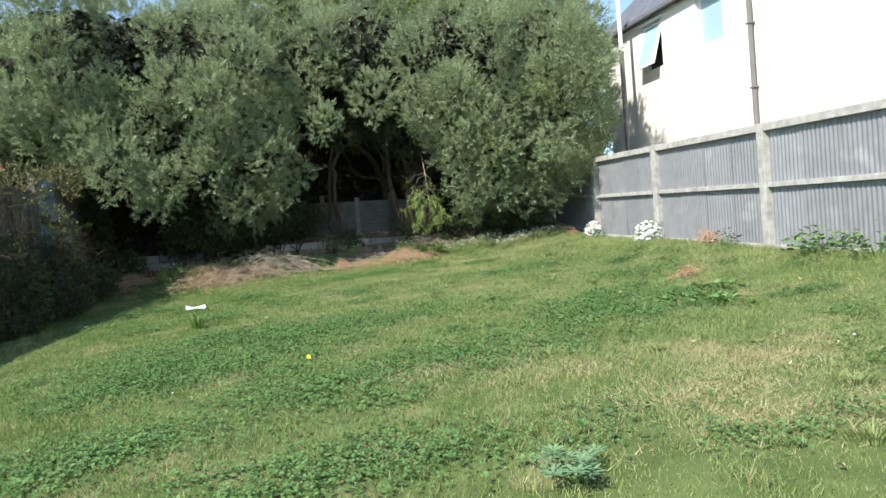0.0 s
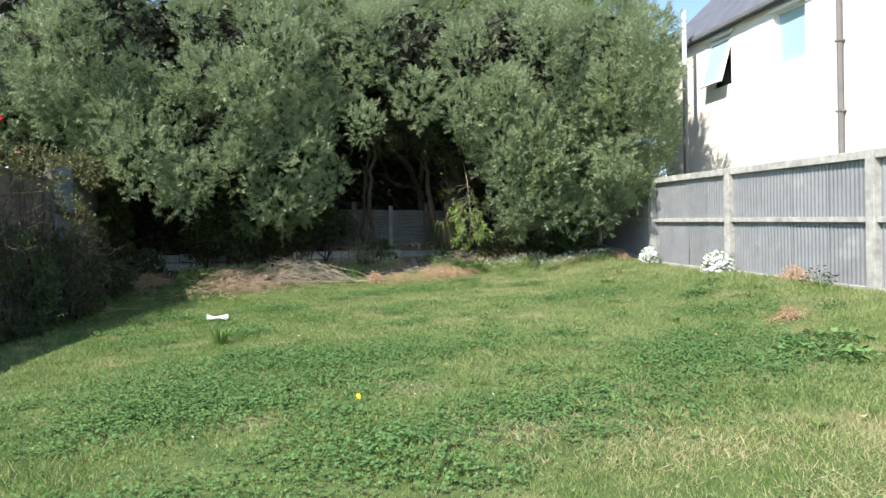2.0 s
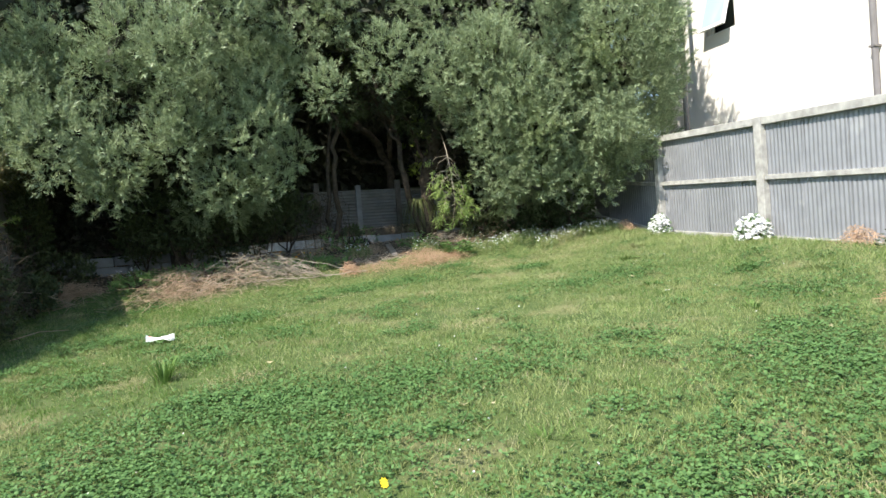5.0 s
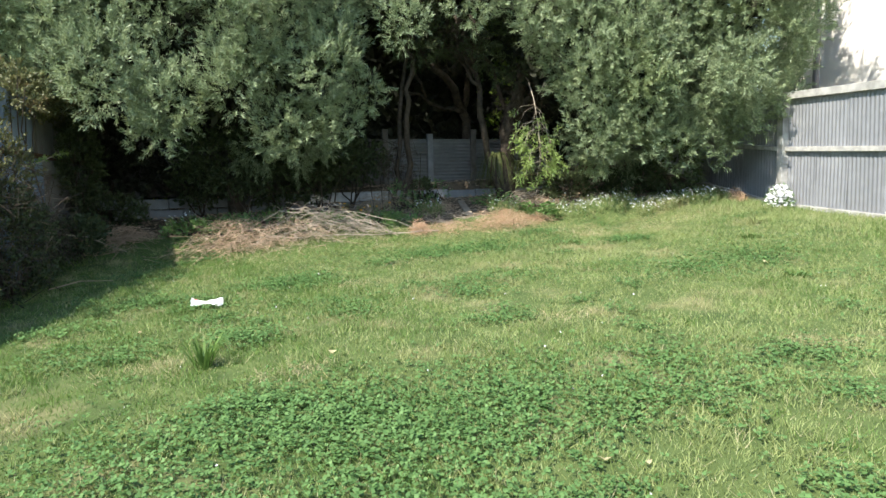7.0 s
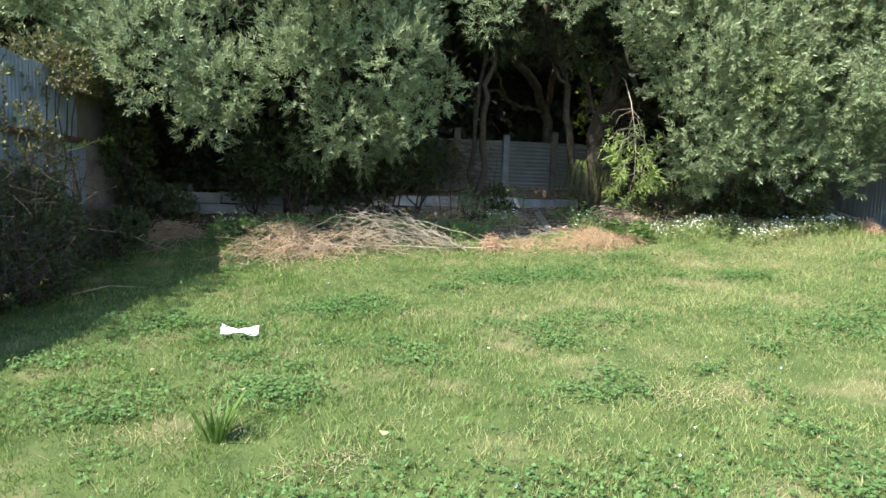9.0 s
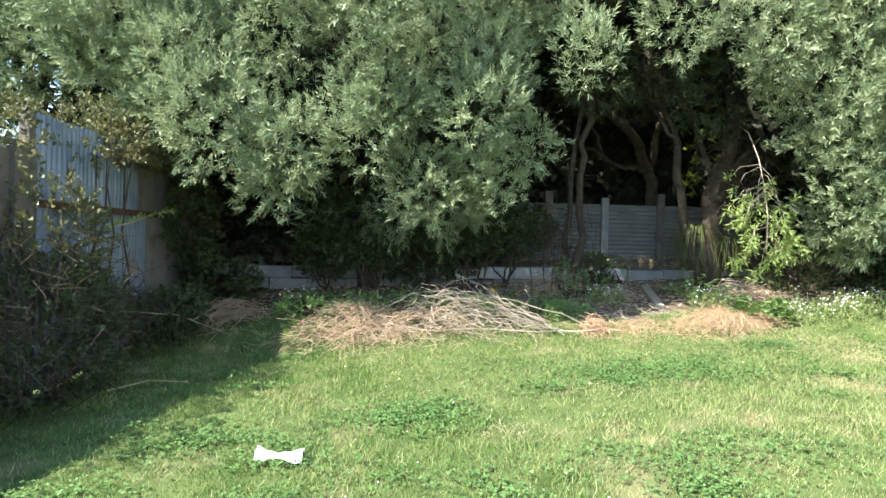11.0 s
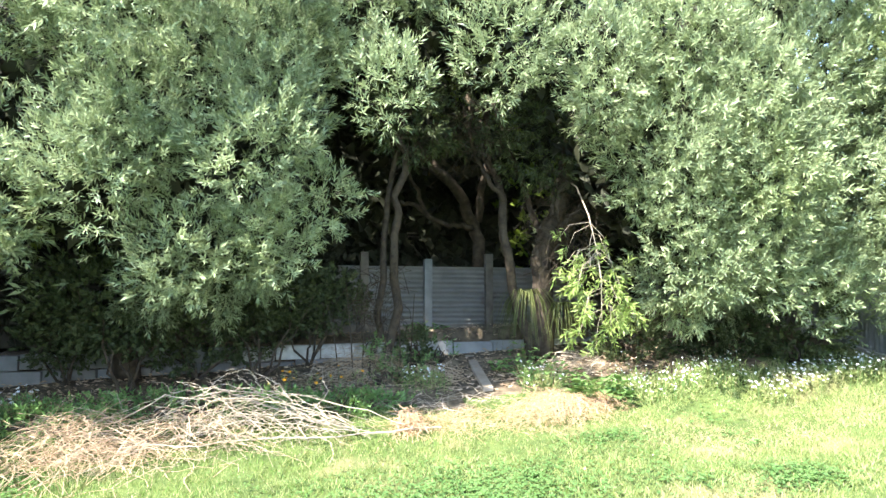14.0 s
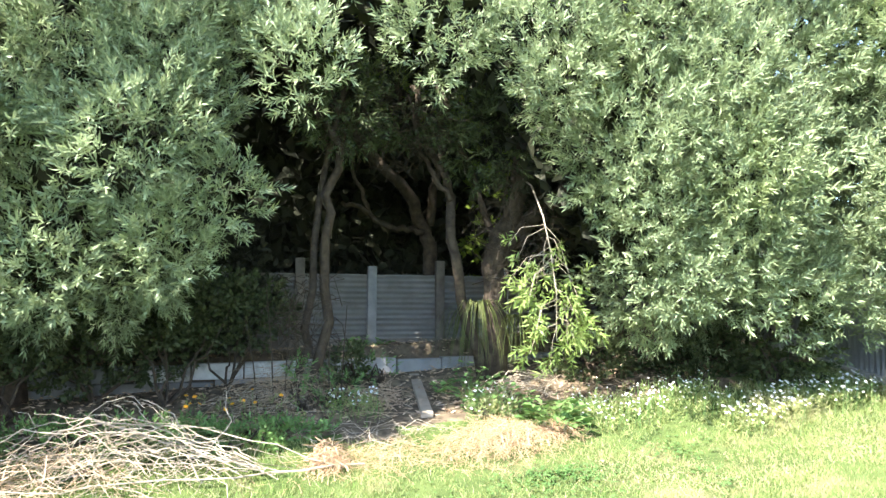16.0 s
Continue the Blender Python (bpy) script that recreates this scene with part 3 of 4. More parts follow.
RIGHT_CROWN = [((5.9, 16.5, 5.3), (2.0, 2.0, 2.45)), ((6.2, 15.75, 3.85), (1.5, 1.1, 0.95)), ((7.6, 15.2, 5.5), (0.9, 1.6, 1.8)), ((3.0, 16.8, 6.1), (2.4, 1.9, 1.15))]
tree("tree", "broad silver-green willow-leaved tree with drooping leafy clumps", 11, LEFT_CROWN,
     [([(2.35, 16.7, Z(2.35, 16.7) - 0.1), (2.45, 16.75, 2.9), (2.6, 16.8, 4.2), (1.6, 16.8, 5.6)], 0.06, 0.04),
      ([(2.15, 16.8, Z(2.1, 16.8) - 0.1), (2.3, 16.8, 2.4), (2.4, 16.9, 3.6), (2.75, 16.9, 5.2)], 0.05, 0.03),
      ([(-0.6, 17.5, Z(0, 17.5) - 0.1), (-0.5, 17.3, 3.0), (-1.3, 16.8, 4.5), (-2.6, 16.6, 5.4)], 0.16, 0.06),
      ([(-0.55, 17.35, 2.7), (0.4, 16.8, 4.2), (0.7, 16.7, 5.6)], 0.11, 0.05)],
     M_LEAF, 0.08, 0.0155, extra=LEFT_CLUMPS, rich=310, per=13)
tree("tree", "spreading silver-green willow-leaved tree arching over a dark hollow", 12, RIGHT_CROWN,
     [([(4.5, 17.0, Z(4.5, 17.0) - 0.1), (4.45, 16.95, 2.9), (4.75, 16.8, 3.8), (4.8, 16.6, 5.2)], 0.17, 0.08),
      ([(4.35, 17.0, Z(4.35, 17.0) - 0.1), (4.02, 16.9, 2.75), (3.9, 16.85, 3.5), (3.92, 17.05, 3.9), (3.75, 17.4, 4.5), (3.6, 17.5, 5.2)], 0.07, 0.04),
      ([(3.9, 16.85, 3.65), (3.72, 17.0, 4.0), (3.6, 17.2, 4.4), (3.5, 17.3, 5.0)], 0.035, 0.02),
      ([(4.55, 16.95, 3.1), (5.6, 16.5, 4.2), (6.6, 16.0, 5.2)], 0.11, 0.05),
      ([(4.6, 16.9, 2.9), (5.0, 16.9, 3.6), (5.1, 16.6, 4.5)], 0.05, 0.025),
      ([(4.7, 17.2, 3.0), (4.4, 17.4, 4.0), (3.9, 17.4, 5.2)], 0.05, 0.03)],
     M_LEAF, 0.08, 0.0155, extra=RIGHT_CLUMPS, rich=310, per=13)
tree("tree", "slender tree leaning over the back fence, leaves coloured near-black for shade", 15, [((3.2, 19.0, 6.6), (2.4, 0.7, 1.0))],
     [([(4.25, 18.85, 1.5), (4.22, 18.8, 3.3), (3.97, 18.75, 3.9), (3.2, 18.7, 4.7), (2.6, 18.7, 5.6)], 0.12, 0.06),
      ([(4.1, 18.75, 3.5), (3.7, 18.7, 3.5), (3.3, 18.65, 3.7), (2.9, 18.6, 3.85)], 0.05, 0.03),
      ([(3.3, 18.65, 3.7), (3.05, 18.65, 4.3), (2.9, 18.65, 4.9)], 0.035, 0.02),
      ([(4.2, 18.8, 3.6), (4.4, 18.8, 4.8), (4.3, 18.8, 6.2)], 0.07, 0.04)], M_LEAF_SHADE, 0.10, 0.03, rich=60)
BACK = [((5.5, 22.5, 6.5), (6.0, 2.6, 5.6)), ((9.5, 21.5, 3.0), (3.0, 1.6, 2.8)), ((-1.5, 22.5, 4.0), (4.0, 2.0, 3.4)), ((5.0, 23.2, 3.0), (6.0, 2.0, 3.0)), ((-2.0, 23.2, 3.0), (4.0, 2.0, 3.0))]
tree("tree", "tall yellow-green leafy tree standing behind the back fence", 13, BACK,
     [([(2.0, 22.5, 1.5), (2.0, 22.5, 5.0), (2.4, 22.3, 8.0)], 0.25, 0.1)], M_YTREE, 0.16, 0.07, rich=34, gap=0.95, radius=(0.7, 1.1), per=8)


def shade_hedge():
    rng = np.random.default_rng(14)
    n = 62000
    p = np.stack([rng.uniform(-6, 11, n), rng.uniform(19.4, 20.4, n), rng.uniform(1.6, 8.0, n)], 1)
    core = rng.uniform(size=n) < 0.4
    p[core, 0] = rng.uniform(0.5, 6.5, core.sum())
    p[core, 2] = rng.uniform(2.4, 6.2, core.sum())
    top = thing("hedge", "hedge of near-black leaves added behind the back fence for shade", "hedge")
    tagged(part("foliage", quads("foliage", leaf_quads(rng, p, ball(rng, n), rng.uniform(0.25, 0.42, n), 0.2)), M_LEAF_SHADE, top), kind="stuff")
    for x in (-4, -1, 2, 5, 8):
        part("stem", Geo().tube(wander(rng, (x, 19.9, 1.5), (x + 0.3, 19.9, 5.0)), 0.08, 0.03, 6).mesh("stem"), M_BARK, top)


shade_hedge()


# ---- grass ----
def patchy(x, y):
    """A field from about -1 to 1 that tells lush ground from thin."""
    return (np.sin(1.3 * x + 0.7 * y + 0.5) + np.sin(-0.8 * x + 1.7 * y + 2.0) + np.sin(2.3 * x + 1.1 * y) * 0.7 + np.sin(3.1 * x - 2.6 * y + 1.0) * 0.6) / 3.0


def in_lawn(x, y):
    return (x > -3.2) & (x < 7.45 + 0.1 * (y - 8.05)) & (y < np.where(x < 2.0, 16.0, 15.75) + 0.2 * np.sin(1.7 * x))


def blades(rng, x, y, tall, wide, lean=0.5):
    n = len(x)
    base = np.stack([x, y, lawn_z(x, y) - 0.004], 1)
    az = rng.uniform(0, 2 * math.pi, n)
    side = np.stack([np.cos(az), np.sin(az), np.zeros(n)], 1) * (wide / 2)[:, None]
    la = rng.uniform(0, 2 * math.pi, n)
    out = np.stack([np.cos(la), np.sin(la), np.zeros(n)], 1) * (tall * rng.uniform(0.1, lean, n) * 1.4)[:, None]
    tip = base + out + np.array((0, 0, 1.0)) * tall[:, None]
    return np.stack([base - side, base + side, tip + side * 0.12, tip - side * 0.12], 1)


def lawn():
    rng = np.random.default_rng(21)
    out, lush = [], []
    for y0, y1, dens, tall, wide in ((1.2, 4.5, 4300, 0.036, 0.005), (4.5, 8.0, 4100, 0.036, 0.0055), (8.0, 11.5, 3700, 0.038, 0.006), (11.5, 16.2, 3000, 0.042, 0.007)):
        x0, x1 = (-2.2, 5.5) if y0 < 4 else (-3.3, 8.2)
        n = int((x1 - x0) * (y1 - y0) * dens)
        x, y = rng.uniform(x0, x1, n), rng.uniform(y0, y1, n)
        f = patchy(x, y)
        keep = in_lawn(x, y) & (rng.uniform(size=n) < 0.88 + 0.25 * f)
        x, y, f = x[keep], y[keep], f[keep]
        edge = smooth(6.0, 7.5, x)
        fine = patchy(5.3 * x + 2, 5.3 * y) + 0.6 * patchy(11 * x, 11 * y + 1)
        h = tall * (0.9 + 0.35 * f + 0.35 * fine + 0.9 * edge) * rng.uniform(0.5, 1.35, len(x))
        B = blades(rng, x, y, np.maximum(h, 0.02), wide * rng.uniform(0.7, 1.3, len(x)), 0.9)
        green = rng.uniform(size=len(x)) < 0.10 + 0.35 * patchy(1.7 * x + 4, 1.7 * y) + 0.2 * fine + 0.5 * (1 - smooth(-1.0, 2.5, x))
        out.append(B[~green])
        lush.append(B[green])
    # longer tufts scattered through the sward
    n = 1500
    cx, cy = rng.uniform(-3, 7.2, n), rng.uniform(1.5, 15.4, n)
    x, y = (np.repeat(c, 34) + rng.normal(0, 0.035, 34 * n) for c in (cx, cy))
    k = in_lawn(x, y)
    x, y = x[k], y[k]
    out.append(blades(rng, x, y, rng.uniform(0.03, 0.08, len(x)), rng.uniform(0.004, 0.007, len(x)), 1.0))
    tagged(part("grass", quads("grass", np.concatenate(out)), M_GRASS), "short patchy lawn grass, green with dry straw spots", "grass", kind="stuff")
    tagged(part("lush_grass", quads("lush_grass", np.concatenate(lush)), M_LUSH), "deep green young grass through the lawn, thickened to dim one side", "grass", kind="stuff")


lawn()


def dry_grass():
    """Bleached flattened grass in spots of the lawn."""
    rng = np.random.default_rng(23)
    out = []
    for cx, cy, rx, ry, n in ((3.7, 4.15, 0.8, 0.35, 3000), (2.7, 3.6, 0.9, 0.35, 2400), (3.1, 2.9, 0.9, 0.35, 2600), (2.2, 4.6, 0.7, 0.3, 1500), (0.6, 3.7, 0.5, 0.2, 700), (1.75, 5.25, 0.6, 0.25, 2200), (2.3, 5.0, 0.5, 0.25, 500), (0.84, 12.0, 0.3, 0.15, 300),
                              (0.06, 9.2, 0.3, 0.15, 260), (1.67, 13.0, 0.5, 0.2, 350), (-0.2, 14.2, 0.5, 0.25, 300), (-1.0, 9.7, 0.35, 0.2, 260), (2.4, 9.8, 0.5, 0.25, 260), (4.3, 10.8, 0.6, 0.3, 260), (5.0, 14.3, 0.9, 0.3, 400),
                              (3.4, 12.0, 0.5, 0.2, 220), (5.6, 9.4, 0.5, 0.3, 200), (4.6, 3.5, 0.8, 0.5, 600), (5.4, 14.0, 1.3, 0.45, 2200), (6.6, 13.9, 0.8, 0.5, 1000), (4.4, 14.6, 0.7, 0.3, 700)):
        u = rng.normal(0, 0.55, (n, 2))
        x, y = cx + u[:, 0] * rx, cy + u[:, 1] * ry
        k = in_lawn(x, y)
        x, y = x[k], y[k]
        out.append(blades(rng, x, y, rng.uniform(0.012, 0.05, len(x)), rng.uniform(0.004, 0.008, len(x)), 2.6))
    tagged(part("dry_grass", quads("dry_grass", np.concatenate(out)), M_HAY), "bleached dry grass in spots of the lawn", "grass", kind="stuff")


M_HAY = material("bleached_grass", (0.34, 0.29, 0.15), (0.58, 0.51, 0.31), 5, 0.75, 0, island=0.6, through_light=0.2)
dry_grass()


def clover():
    rng = np.random.default_rng(22)
    beds = [(0.7, 8.1, 2.1, 0.8, 1.0), (0.1, 12.4, 0.6, 0.45, 1.0), (2.2, 5.6, 1.5, 0.7, 0.7), (0.6, 5.2, 1.0, 0.8, 0.6), (4.2, 7.0, 1.0, 0.8, 0.6), (2.4, 13.6, 1.6, 0.7, 0.6),
            (4.8, 11.0, 1.4, 0.8, 0.5), (-1.4, 10.3, 0.5, 0.4, 0.8), (2.0, 11.4, 0.9, 0.4, 0.5), (5.6, 8.6, 0.8, 0.7, 0.6), (-0.9, 6.6, 0.8, 0.7, 0.9), (-1.0, 4.6, 0.8, 0.7, 0.8), (0.2, 6.6, 1.0, 0.6, 0.7), (0.5, 3.6, 0.9, 0.5, 0.7), (3.6, 6.2, 1.2, 0.8, 0.7), (-0.6, 7.3, 1.2, 0.6, 1.0), (1.8, 3.4, 0.9, 0.4, 0.4)]
    for _ in range(110):
        beds.append((rng.uniform(-2.5, 6.8), rng.uniform(2.2, 15), rng.uniform(0.15, 0.5), rng.uniform(0.12, 0.35), rng.uniform(0.3, 0.8)))
    out = []
    for cx, cy, rx, ry, d in beds:
        n = int(rx * ry * 5600 * d)
        u = rng.normal(0, 0.5, (n, 2))
        x, y = cx + u[:, 0] * rx, cy + u[:, 1] * ry
        k = in_lawn(x, y) & (rng.uniform(size=n) < 0.7 + 0.5 * patchy(2.1 * x, 2.1 * y))
        x, y = x[k], y[k]
        n = len(x)
        z = lawn_z(x, y) + rng.uniform(0.015, 0.06, n)
        a0 = rng.uniform(0, 6.28, n)
        s0 = rng.uniform(0.011, 0.025, n)
        for j in range(3):
            a = a0 + j * 2.094
            s = s0 * rng.uniform(0.85, 1.15, n)
            way = unit(np.stack([np.cos(a), np.sin(a), rng.uniform(-0.3, 0.7, n)], 1))
            side = unit(np.stack([-np.sin(a), np.cos(a), rng.normal(0, 0.35, n)], 1))
            c = np.stack([x, y, z], 1)
            out.append(np.stack([c, c + way * s[:, None] * 0.75 + side * s[:, None] * 0.55, c + way * s[:, None] * 1.1, c + way * s[:, None] * 0.75 - side * s[:, None] * 0.55], 1))
    tagged(part("clover", quads("clover", np.concatenate(out)), M_CLOVER), "dark green clover patches in the lawn", "clover", kind="stuff")


clover()


# ---- shrubs ----
def shrub(name, label, seed, envelopes, leaf, L, W, density=260, per=9, twig=0.12, stems=(), category="shrub", up=0.4, group="", woody=5):
    """Leafy twigs through the outer half of some ellipsoids, on woody stems."""
    rng = np.random.default_rng(seed)
    top = thing(name, label, category, group)
    out = []
    for c, r in envelopes:
        c, r = np.array(c, dtype=float), np.array(r, dtype=float)
        n = int(density * (r[0] * r[1] + r[1] * r[2] + r[0] * r[2]) * 4)
        d = ball(rng, n)
        p = c + d * r * rng.uniform(0.35, 1.05, (n, 1)) ** 0.5
        p[:, 2] = np.maximum(p[:, 2], lawn_z(p[:, 0], p[:, 1]) + 0.03)
        out.append(sprigs(rng, p, d * 0.7 + np.array((0, 0, up)) + rng.normal(0, 0.35, (n, 3)), per, twig, L, W))
        base = Vector((c[0], c[1], Z(c[0], c[1])))
        for k in range(woody):
            tip = Vector(c) + Vector(ball(rng, 1)[0] * r * 0.8)
            part("stem", Geo().tube(wander(rng, base, tip, 5, 0.06), 0.018, 0.006, 5).mesh("stem"), M_BARK, top)
    tagged(part("foliage", quads("foliage", np.concatenate(out)), leaf, top), kind="stuff")
    return top


shrub("shrub", "large dark tangled shrub growing against the boundary fence", 31,
      [((-3.0, 13.1, 1.25), (0.5, 0.85, 0.75)), ((-3.3, 11.6, 1.2), (0.45, 0.9, 0.85)), ((-3.7, 10.1, 1.1), (0.5, 0.9, 0.8)), ((-4.2, 8.4, 1.0), (0.5, 0.9, 0.7))], M_SHRUB, 0.05, 0.024, 140)
vine = shrub("climbing_rose", "sprawling climber with yellowing leaves and red flowers on the fence", 32,
             [((-3.35, 12.7, 2.95), (0.3, 0.8, 0.35)), ((-3.65, 11.2, 3.0), (0.25, 0.9, 0.3)), ((-3.1, 14.2, 3.15), (0.35, 0.7, 0.3)), ((-3.0, 13.2, 2.1), (0.3, 0.7, 0.5)), ((-3.05, 13.9, 1.3), (0.3, 0.5, 0.5))], M_VINE, 0.055, 0.028, 62, category="climber")
_r = np.random.default_rng(33)
for fx, fy, fz in ((-3.55, 11.35, 3.4), (-3.55, 11.87, 3.61), (-3.55, 12.5, 3.25), (-3.55, 10.62, 2.61), (-3.55, 10.19, 2.55)):
    part("flower", quads("flower", leaf_quads(_r, np.tile((fx, fy, fz), (14, 1)), ball(_r, 14), 0.045, 0.034)), M_RED, vine, "red flower")
_p = np.array([(-3.0, 14.1, 2.2), (-2.92, 14.5, 2.27), (-2.9, 14.9, 2.36), (-2.88, 15.3, 2.42), (-2.88, 15.5, 2.45)])
part("shoot", Geo().tube([tuple(q) for q in _p], 0.008, 0.004, 5).mesh("shoot"), M_TWIG, vine)
_q = np.concatenate([_p[0] + (_p[-1] - _p[0]) * t[:, None] for t in (np.linspace(0, 1, 26),)])
tagged(part("shoot_leaves", quads("shoot_leaves", sprigs(_r, _q, _r.normal(size=(26, 3)) + (0.4, 0, 0.5), 5, 0.05, 0.05, 0.028)), M_FRESH, vine), kind="stuff")

shrub("undergrowth", "dark ivy-like undergrowth and shade-darkened hanging leaves below the tree", 34,
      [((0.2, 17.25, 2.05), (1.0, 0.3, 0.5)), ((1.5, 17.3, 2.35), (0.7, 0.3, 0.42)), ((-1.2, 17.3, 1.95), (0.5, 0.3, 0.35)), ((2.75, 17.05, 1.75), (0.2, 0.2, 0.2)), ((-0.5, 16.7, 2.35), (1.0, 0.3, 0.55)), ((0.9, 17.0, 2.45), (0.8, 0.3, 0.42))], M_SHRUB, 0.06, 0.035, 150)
shrub("shaded_foliage", "leafy twigs under the arch of the trees, darkened in colour for shade", 45,
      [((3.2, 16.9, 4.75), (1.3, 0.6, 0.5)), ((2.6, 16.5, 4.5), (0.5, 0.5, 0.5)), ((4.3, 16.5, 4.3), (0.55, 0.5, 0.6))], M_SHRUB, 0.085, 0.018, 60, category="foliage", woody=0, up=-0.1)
shrub("shade_leaf_mass", "near-black leaf mass added to darken the corner of the back fence", 38,
      [((-1.4, 18.0, 2.9), (1.9, 0.4, 1.2)), ((0.9, 18.05, 2.7), (1.1, 0.35, 0.9)), ((6.3, 18.0, 3.3), (1.2, 0.35, 0.9)), ((-2.9, 18.2, 2.9), (0.4, 0.3, 1.0))], M_LEAF_SHADE, 0.11, 0.06, 70)
shrub("weed_patch", "low leafy green weeds behind the brush heap", 39,
      [((0.2, 16.0, 1.28), (1.3, 0.28, 0.14)), ((1.7, 15.75, 1.24), (0.7, 0.22, 0.14)), ((-1.2, 16.0, 1.2), (0.5, 0.3, 0.16))], M_WEED, 0.05, 0.02, 150, category="weeds")
shrub("climber", "green climber spilling over the top of the iron fence", 40,
      [((-3.2, 15.3, 3.2), (0.28, 0.9, 0.25)), ((-3.2, 16.8, 3.15), (0.28, 0.7, 0.3))], M_VINE, 0.055, 0.03, 150, category="climber", woody=2)
shrub("undergrowth", "low green weeds and an added dark clump below the iron fence", 35,
      [((-2.75, 15.2, 1.2), (0.35, 0.8, 0.25)), ((-2.5, 16.5, 1.5), (0.5, 0.4, 0.3)), ((-2.95, 16.6, 2.3), (0.25, 0.8, 0.7))], M_SHRUB, 0.06, 0.035, 120)
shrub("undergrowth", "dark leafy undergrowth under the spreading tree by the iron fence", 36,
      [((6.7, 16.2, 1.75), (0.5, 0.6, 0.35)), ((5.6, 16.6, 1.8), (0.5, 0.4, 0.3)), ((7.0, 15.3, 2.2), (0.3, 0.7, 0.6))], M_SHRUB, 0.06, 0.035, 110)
shrub("weed_patch", "grey-green leafy weeds beside the thin trunks", 41,
      [((2.55, 16.45, 1.58), (0.24, 0.16, 0.18)), ((2.2, 16.35, 1.68), (0.14, 0.12, 0.24)), ((3.05, 17.0, 1.72), (0.22, 0.12, 0.1))], M_WEED, 0.05, 0.015, 85, category="weeds")
cane = thing("bare_canes", "thin bare upright canes beside the twin trunks", "canes")
for cx, cy, lean, tall in ((1.95, 16.55, -0.1, 1.2), (2.05, 16.6, 0.05, 1.1), (2.62, 16.6, 0.06, 1.0), (2.5, 16.55, -0.04, 1.3), (1.8, 16.6, -0.15, 0.9)):
    cz = Z(cx, cy)
    part("cane", Geo().tube([(cx, cy, cz - 0.05), (cx + lean * 0.4, cy, cz + tall * 0.5), (cx + lean, cy + 0.03, cz + tall)], 0.009, 0.004, 5).mesh("cane"), M_BARK, cane)

def hanging_shoot():
    """A branch that hangs from the tree, bare above, splitting into leafy twigs that end in a bright tuft."""
    rng = np.random.default_rng(37)
    top = thing("hanging_shoot", "drooping branch with bright yellow-green willow leaves below bare twigs", "branch")
    stem = [Vector(p) for p in ((4.76, 16.78, 3.95), (4.62, 16.2, 3.75), (4.54, 15.75, 3.35), (4.5, 15.5, 2.95), (4.51, 15.42, 2.55), (4.5, 15.4, 2.1))]
    part("main_stem", Geo().tube(stem, 0.011, 0.004, 6).mesh("main_stem", smooth=True), M_TWIG, top)
    out = []
    for i in range(30):
        t = rng.uniform(2.2, 4.9)
        k = int(t)
        a = stem[k].lerp(stem[min(k + 1, 5)], t - k)
        reach = 0.18 + 0.26 * rng.uniform()
        w = rng.uniform(0, 6.28)
        tip = a + Vector((math.cos(w) * reach, math.sin(w) * reach * 0.6, -rng.uniform(0.12, 0.5)))
        tip.z = max(tip.z, 1.82)
        mid = a.lerp(tip, 0.5) + Vector((math.cos(w) * 0.06, 0, 0.07))
        part("side_twig", Geo().tube([a, mid, tip], 0.004, 0.002, 4).mesh("side_twig"), M_TWIG, top)
        low = 1.0 - smooth(2.2, 2.9, tip.z)
        n = int(2 + 6 * low)
        u = rng.uniform(0.35, 1.0, n)[:, None]
        p = np.array(mid) * (1 - u) + np.array(tip) * u + rng.normal(0, 0.045, (n, 3))
        out.append(sprigs(rng, p, np.tile(np.array(tip - a), (n, 1)) + rng.normal(0, 0.3, (n, 3)), 8, 0.12, 0.095, 0.019))
    tagged(part("foliage", quads("foliage", np.concatenate(out)), M_FRESH, top), kind="stuff")


hanging_shoot()


def mallow(x, y, r, h, seed, label="leafy green mallow with broad rounded leaves", name="mallow", leaf=None, size=0.09, count=70):
    """A weed with broad leaves on stalks from one crown."""
    rng = np.random.default_rng(seed)
    top = thing(name, label, "weed")
    n = count
    z0 = Z(x, y)
    a, q = rng.uniform(0, 6.28, n), np.sqrt(rng.uniform(0, 1, n)) * r
    base = np.stack([x + q * np.cos(a), y + q * np.sin(a), z0 + h * rng.uniform(0.25, 1, n) * (1.1 - 0.6 * q / r)], 1)
    way = unit(np.stack([np.cos(a), np.sin(a), rng.uniform(-0.3, 0.5, n)], 1))
    side = np.stack([-np.sin(a), np.cos(a), rng.normal(0, 0.2, n)], 1)
    s = (size * rng.uniform(0.6, 1.2, n))[:, None]
    up = np.array((0, 0, 0.18)) * s
    left = np.stack([base, base + way * s * 0.25 + side * s * 0.45 + up, base + way * s * 0.8 + side * s * 0.35 + up, base + way * s * 0.95], 1)
    right = np.stack([base, base + way * s * 0.95, base + way * s * 0.8 - side * s * 0.35 + up, base + way * s * 0.25 - side * s * 0.45 + up], 1)
    tagged(part("foliage", quads("foliage", np.concatenate([left, right])), leaf or M_WEED, top), kind="stuff")
    g = Geo()
    for b in base[::3]:
        g.tube([(x + 0.2 * (b[0] - x), y + 0.2 * (b[1] - y), z0 - 0.01), ((x + b[0]) / 2, (y + b[1]) / 2, (z0 + b[2]) / 2 + 0.02), tuple(b)], 0.004, 0.002, 4)
    part("stalk", g.mesh("stalk"), M_WEED, top)
    return top


